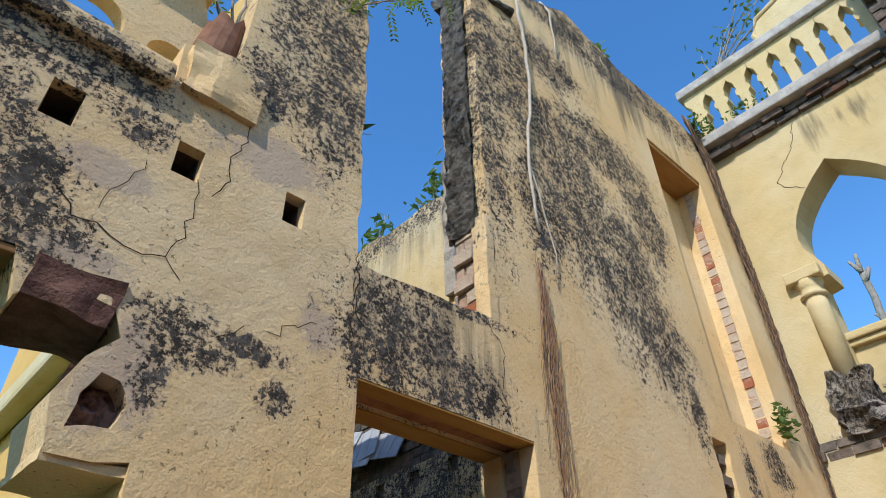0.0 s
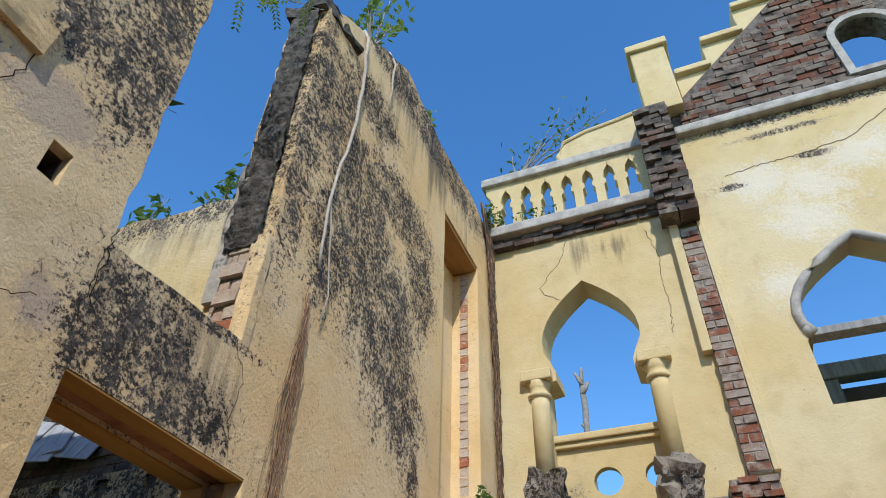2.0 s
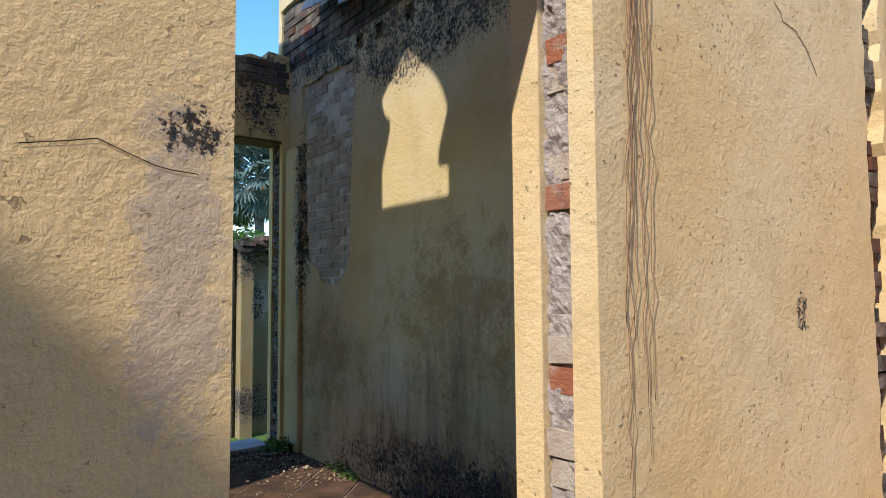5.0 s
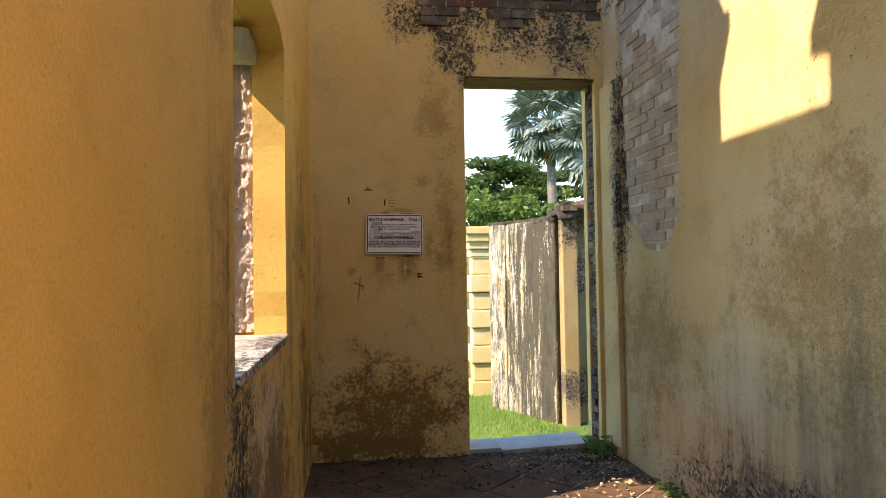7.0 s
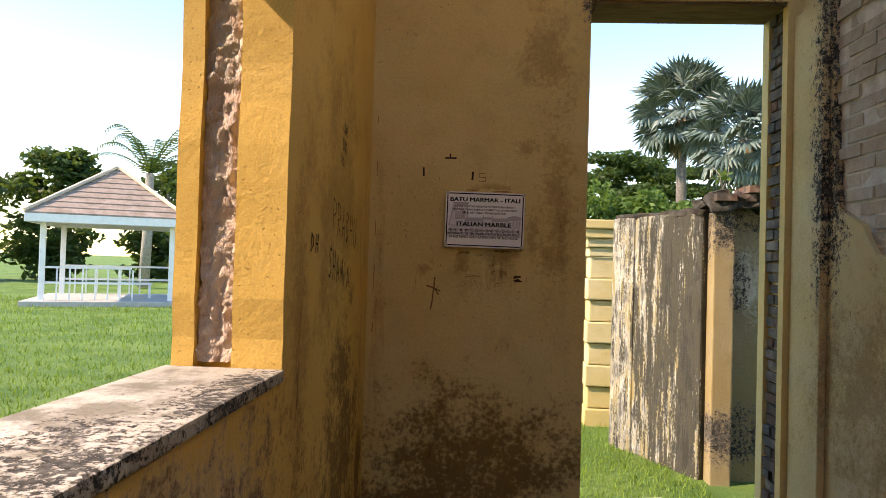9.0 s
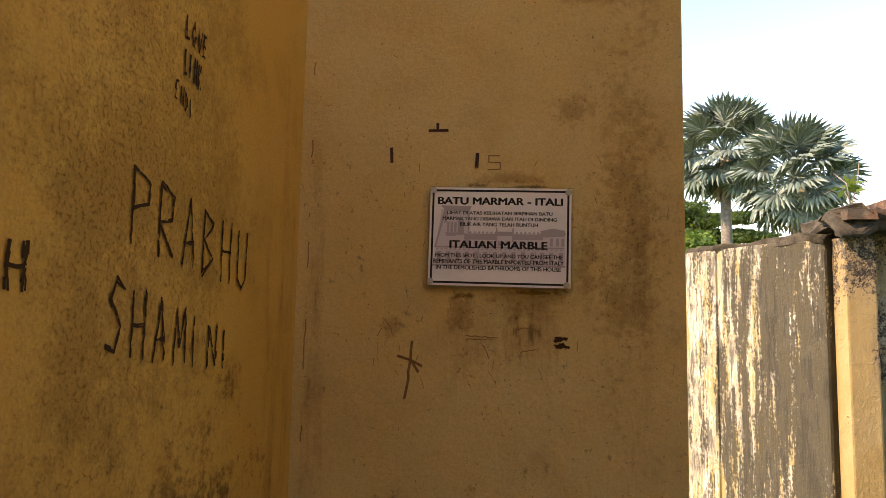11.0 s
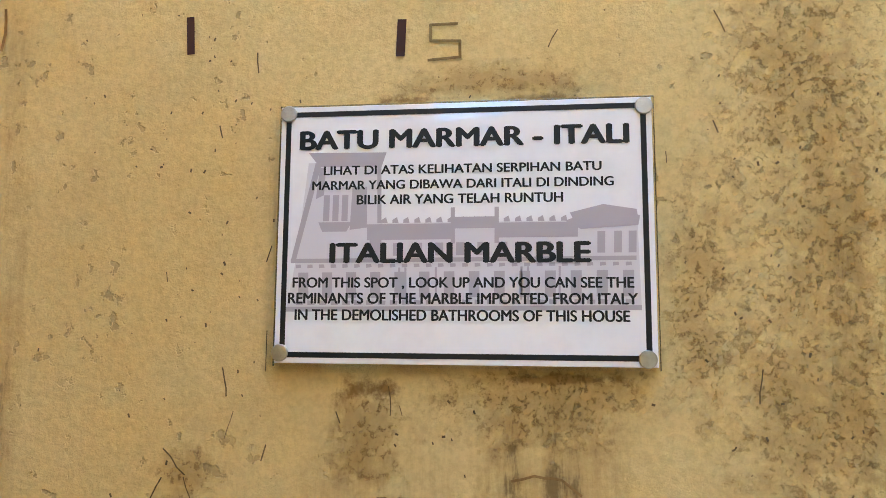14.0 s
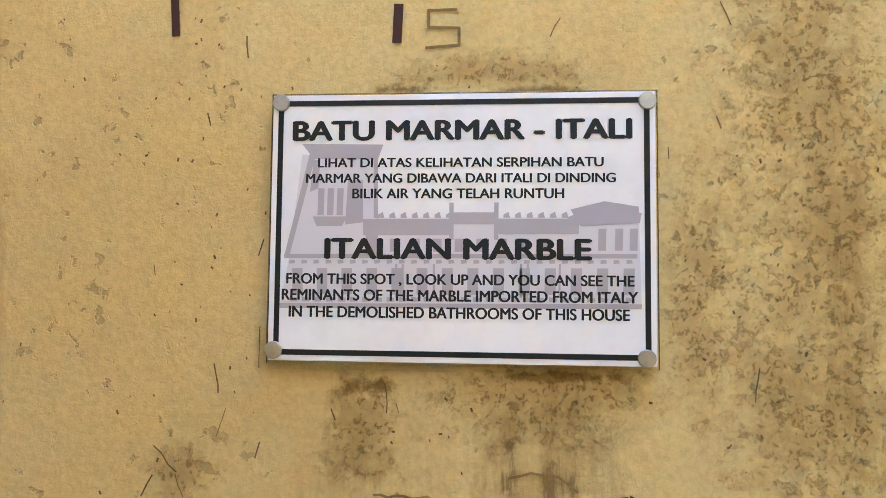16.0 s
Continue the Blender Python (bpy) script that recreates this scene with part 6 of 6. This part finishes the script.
def tree(base, height, blobs, leaf, count, mat, label, seed):
    r = random.Random(seed)
    t = thing("tree", base, label, "tree", "garden trees")
    trunk = bmesh.new()
    b = Vector(base)
    tube(trunk, [b, b + Vector((0.1, 0, height * 0.4)), b + Vector((0, 0, height * 0.75))], height * 0.035, height * 0.015, 8)
    for c, q in blobs:
        tube(trunk, wiggle([b + Vector((0, 0, height * 0.45)), b + Vector(c) * 0.8, b + Vector(c)], 0.1, seed, 1.0), height * 0.012, 0.02, 5)
    child("trunk", trunk, BARK, t)
    crown = bmesh.new()
    total = sum(q[0] * q[1] for _, q in blobs)
    for i, (c, q) in enumerate(blobs):
        n_clump = 10
        for k in range(n_clump):
            d = Vector((r.gauss(0, 1), r.gauss(0, 1), r.gauss(0, 1))).normalized() * r.random() ** 0.5
            cc = b + Vector(c) + Vector((d.x * q[0], d.y * q[1], d.z * q[2])) * 0.8
            scatter_leaves(crown, cc, tuple(0.42 * v for v in q), int(count * q[0] * q[1] / total / n_clump), leaf, seed * 100 + i * 20 + k)
    child("crown", crown, mat, t)


tree((13.0, 52, 0), 9.6, [((0, 0, 8.9), (3.4, 3, 1.1)), ((3.5, 0, 8.1), (3.2, 3, 1.0)), ((-2.2, 0, 7.7), (2.6, 2.5, 1.1)), ((1, -1, 6.9), (4.6, 2, 0.9)), ((5.4, 0, 7.0), (2.6, 2, 0.8)), ((-1, -1, 5.8), (4, 2, 0.8)), ((4, -1, 5.8), (4, 2, 0.8))], 0.2, 20000, LEAF_DARK, "wide flat-topped shade tree in the distance", 51)
tree((5.9, 27, 0), 4.5, [((0, 0, 3.2), (1.6, 1.5, 1.6)), ((1.6, 0, 2.9), (1.6, 1.2, 1.1)), ((-1, 0, 4.6), (0.9, 1, 1.1)), ((3.2, 0.5, 2.6), (1.6, 1.2, 1.0)), ((2.4, -0.5, 3.4), (1.4, 1.2, 1.0)), ((4.4, -0.3, 3.1), (1.6, 1.2, 1.1)), ((-0.3, 0, 1.5), (2.2, 1.2, 1.3)), ((3, 0, 1.2), (3, 1.2, 1.2))], 0.13, 15000, LEAF, "leafy green garden shrubs behind the wall", 52)
for i, (x, y, h) in enumerate(((-16, 42, 7.0), (-12.5, 40, 6.6), (-20, 38, 7.5), (-9.0, 43, 6.2), (-24, 34, 7), (-5.5, 45, 6))):
    tree((x, y, 0), h, [((0, 0, h * 0.8), (2.6, 2, 1.2)), ((1.8, 0, h * 0.6), (2.2, 1.6, 1.4)), ((-1.8, 0, h * 0.6), (2.2, 1.6, 1.4)), ((0, -0.6, h * 0.3), (3.2, 1.6, 1.6)), ((0.5, -0.8, h * 0.12), (3.4, 1.5, 1.0))], 0.24, 6500, LEAF_DARK, "dark dense tree at the edge of the lawn", 60 + i)
fp = thing("feather_palm", (-12.2, 32, 0), "green feather palm rising behind the pavilion", "palm")
child("trunk", tube(bmesh.new(), [(-12.2, 32, 0), (-12.1, 32, 2.6), (-12.1, 32, 5.0)], 0.25, 0.18, 10), BARK, fp, "", True)
r = random.Random(77)
for i in range(16):
    a = i * 0.4 * 2.4
    up = r.uniform(0.5, 1.9)
    bm = bmesh.new()
    spine = []
    for k in range(12):
        f = k / 11
        spine.append(Vector((-12.1 + math.cos(a) * 2.2 * f, 32 + math.sin(a) * 2.2 * f, 5.0 + up * math.sin(f * 2.2) * 1.1)))
    tube(bm, spine, 0.03, 0.008, 5)
    side = Vector((-math.sin(a), math.cos(a), 0))
    for k in range(1, 12):
        for sgn in (-1, 1):
            for q in (0.0, 0.5):
                p = spine[k].lerp(spine[k - 1], q)
                d = (side * sgn * 0.5 + (spine[k] - spine[k - 1]) * 1.2 + Vector((0, 0, -0.25))) * (1.1 - 0.6 * abs(k / 11 - 0.4))
                w = (spine[k] - spine[k - 1]).normalized() * 0.035
                bm.faces.new([bm.verts.new(v) for v in (p - w, p + w, p + d)])
    child("frond", bm, LEAF_DARK, fp)

# pavilion on the lawn
gz = thing("pavilion", (-8.78, 23.47, 0), "white garden pavilion with a brown shingled hip roof", "pavilion")
gx, gy, gr = -8.78, 23.47, 2.05
rot = radians(24)


def gpt(x, y, z):
    return Vector((gx + x * math.cos(rot) - y * math.sin(rot), gy + x * math.sin(rot) + y * math.cos(rot), z))


def gbox(x0, x1, y0, y1, z0, z1, bevel=0.01):
    bm = boxed(x0, x1, y0, y1, z0, z1, bevel=bevel)
    bmesh.ops.transform(bm, matrix=Matrix.Translation((gx, gy, 0)) @ Matrix.Rotation(rot, 4, "Z"), verts=bm.verts)
    return bm


for k in range(9):
    f0, f1 = k / 9, (k + 1) / 9
    bm = bmesh.new()
    a, b = gr * (1 - f0), gr * (1 - f1) - (0 if k < 8 else -0.02)
    z0_, z1_ = 2.48 + 1.55 * f0, 2.48 + 1.55 * f1
    lo = [bm.verts.new(gpt(x, y, z0_ + 0.035)) for x, y in ((-a, -a), (a, -a), (a, a), (-a, a))]
    hi = [bm.verts.new(gpt(x, y, z1_)) for x, y in ((-b, -b), (b, -b), (b, b), (-b, b))]
    lo2 = [bm.verts.new(gpt(x, y, z0_ - 0.01)) for x, y in ((-a, -a), (a, -a), (a, a), (-a, a))]
    for i in range(4):
        j = (i + 1) % 4
        bm.faces.new((lo[i], lo[j], hi[j], hi[i]))
        bm.faces.new((lo2[i], lo2[j], lo[j], lo[i]))
    child("shingle_course", bm, SHINGLE, gz)
for i, (x, y) in enumerate(((-1, -1), (1, -1), (1, 1), (-1, 1))):
    child("hip_ridge", tube(bmesh.new(), [gpt(x * gr, y * gr, 2.55), gpt(x * 0.03, y * 0.03, 4.1)], 0.06, 0.06, 6), simple("pale_ridge", (0.5, 0.42, 0.33), (0.58, 0.5, 0.4), 6), gz, "pale hip tiles")
    child("post", gbox(x * 1.65 - 0.07, x * 1.65 + 0.07, y * 1.65 - 0.07, y * 1.65 + 0.07, 0.08, 2.3), WHITE_PAINT, gz)
for x0, x1, y0, y1 in ((-gr, gr, -gr, -gr + 0.05), (-gr, gr, gr - 0.05, gr), (-gr, -gr + 0.05, -gr + 0.05, gr - 0.05), (gr - 0.05, gr, -gr + 0.05, gr - 0.05)):
    child("fascia", gbox(x0, x1, y0, y1, 2.24, 2.47), WHITE_PAINT, gz)
for y in (-1.65, 1.65):
    for z in (0.55, 0.98):
        child("rail", gbox(-1.58, 0.6 if y < 0 else 1.58, y - 0.03, y + 0.03, z, z + 0.06), WHITE_PAINT, gz)
    for k in range(7):
        child("spindle", gbox(-1.3 + k * 0.32, -1.26 + k * 0.32, y - 0.02, y + 0.02, 0.1, 0.98), WHITE_PAINT, gz)
for z in (0.55, 0.98):
    child("rail", gbox(1.62, 1.68, -0.2, 1.58, z, z + 0.06), WHITE_PAINT, gz)
child("floor_slab", gbox(-2.1, 2.1, -2.1, 2.1, -0.1, 0.09, 0.02), MARBLE, gz)
bench = thing("bench", gpt(0.5, -0.3, 0.09), "small white bench in the pavilion", "bench")
child("seat", gbox(0.1, 1.1, -0.5, -0.1, 0.5, 0.56), WHITE_PAINT, bench)
for x in (0.15, 1.0):
    child("leg", gbox(x, x + 0.06, -0.45, -0.15, 0.092, 0.5), WHITE_PAINT, bench)

# west face of the passage wall: cornice seen through the broken window
structure("cornice_west", boxed(1.24, 1.398, N3 + 0.02, SY, 3.55, 3.75, bevel=0.04), P_YELLOW, "yellow moulded cornice on the outer wall", "cornice")

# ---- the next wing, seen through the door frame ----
ruin = structure("wall_dark", boxed(9.0, 9.3, -3.0, 2.02, -0.1, 1.97, bevel=0.03), P_DARK, "low mouldy wall of the next room, darkened for shade", "wall")
wing = thing("brick_wing", (16.2, 1.5, 0), "far wing of bare pink brick with balcony and arches", "building")
PINKBRICK = brick_material("pale_brick", 0.85, 0.2, 0.5)
arch_far = [(1.5 + 0.9 * math.cos(a * math.pi / 12), 1.6 + 0.8 * math.sin(a * math.pi / 12)) for a in range(13)] + [(0.6, -0.1), (2.4, -0.1)]
child("facade", outline_solid(bmesh.new(), rect(-4, 7, -0.15, 3.0), [arch_far, [(u + 2.6, v) for u, v in arch_far]], 16.0, 16.3, "x"), P_PLAIN, wing)
for k in range(36):
    child("brick_course", boxed(15.985 - 0.004 * (k % 2), 16.0, -4, 7, 2.42 + k % 7 * 0.08, 2.48 + k % 7 * 0.08) if k < 7 else boxed(15.98, 16.0, 0.62 - 0.3, 0.62 - 0.01, 0.05 + (k - 7) * 0.08, 0.11 + (k - 7) * 0.08), PINKBRICK, wing)
child("cornice", boxed(15.8, 16.05, -4, 7, 3.002, 3.12, bevel=0.03), STONE, wing)
slots = [[(y - 0.05, 3.17), (y + 0.05, 3.17), (y + 0.05, 3.30), (y, 3.37), (y - 0.05, 3.30)] for y in (-1.5 + 0.24 * k for k in range(30)) if min(abs(y - c) for c in (-0.6, 0.85, 2.3, 3.75, 5.2)) > 0.22]
child("parapet_panel", outline_solid(bmesh.new(), rect(-4, 7, 3.122, 3.42), slots, 15.86, 15.96, "x"), PINKBRICK, wing, "pierced brick balcony parapet")
child("balcony_rail", boxed(15.8, 16.02, -4, 7, 3.422, 3.5, bevel=0.015), PINKBRICK, wing)
for y in (-0.6, 0.85, 2.3, 3.75):
    child("column", boxed(15.9, 16.15, y - 0.16, y + 0.16, 3.502, 4.55, bevel=0.02), PINKBRICK, wing)
child("back_wall", boxed(17.2, 17.4, -4, 7, -0.1, 4.7), STONE, wing)
child("roof", boxed(15.5, 17.6, -4.2, 7.2, 4.72, 4.95, bevel=0.05), STONE, wing)
child("side_wall", boxed(16.3, 17.2, -4, -3.8, -0.1, 4.7), STONE, wing)
child("side_wall", boxed(16.3, 17.2, 6.8, 7.0, -0.1, 4.7), STONE, wing)
eave = thing("timber_eave", (8.6, -1.5, -0.1), "dark weathered timber eave beyond the arch window", "eave")
child("beam", boxed(8.4, 8.6, -6, -0.6, 5.6, 5.8, bevel=0.02), WOOD, eave)
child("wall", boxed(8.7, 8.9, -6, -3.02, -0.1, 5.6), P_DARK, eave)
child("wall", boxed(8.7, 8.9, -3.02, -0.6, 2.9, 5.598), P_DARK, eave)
for k in range(8):
    child("bracket", boxed(8.42, 8.68, -5.6 + k * 0.65, -5.45 + k * 0.65, 5.25, 5.598, bevel=0.02), WOOD, eave)
snag = thing("dead_snag", (13.0, 2.6, 0), "bare dead tree stem standing beyond the parapet", "tree")
child("trunk", tube(bmesh.new(), wiggle([(13, 2.6, 0), (13, 2.6, 6.0), (13.05, 2.58, 8.7)], 0.03, 5, 0.3), 0.10, 0.06, 7), BARK, snag, "", True)
for k, (z, d) in enumerate(((8.6, (0.0, 0.12, 0.3)), (8.4, (0, -0.14, 0.25)), (7.6, (0, 0.1, 0.15)), (8.65, (0, -0.03, 0.35)))):
    child("branch", tube(bmesh.new(), wiggle([(13.0, 2.58, z), Vector((13.0, 2.58, z)) + Vector(d)], 0.02, 50 + k, 0.1), 0.05, 0.03, 6), BARK, snag, "", True)
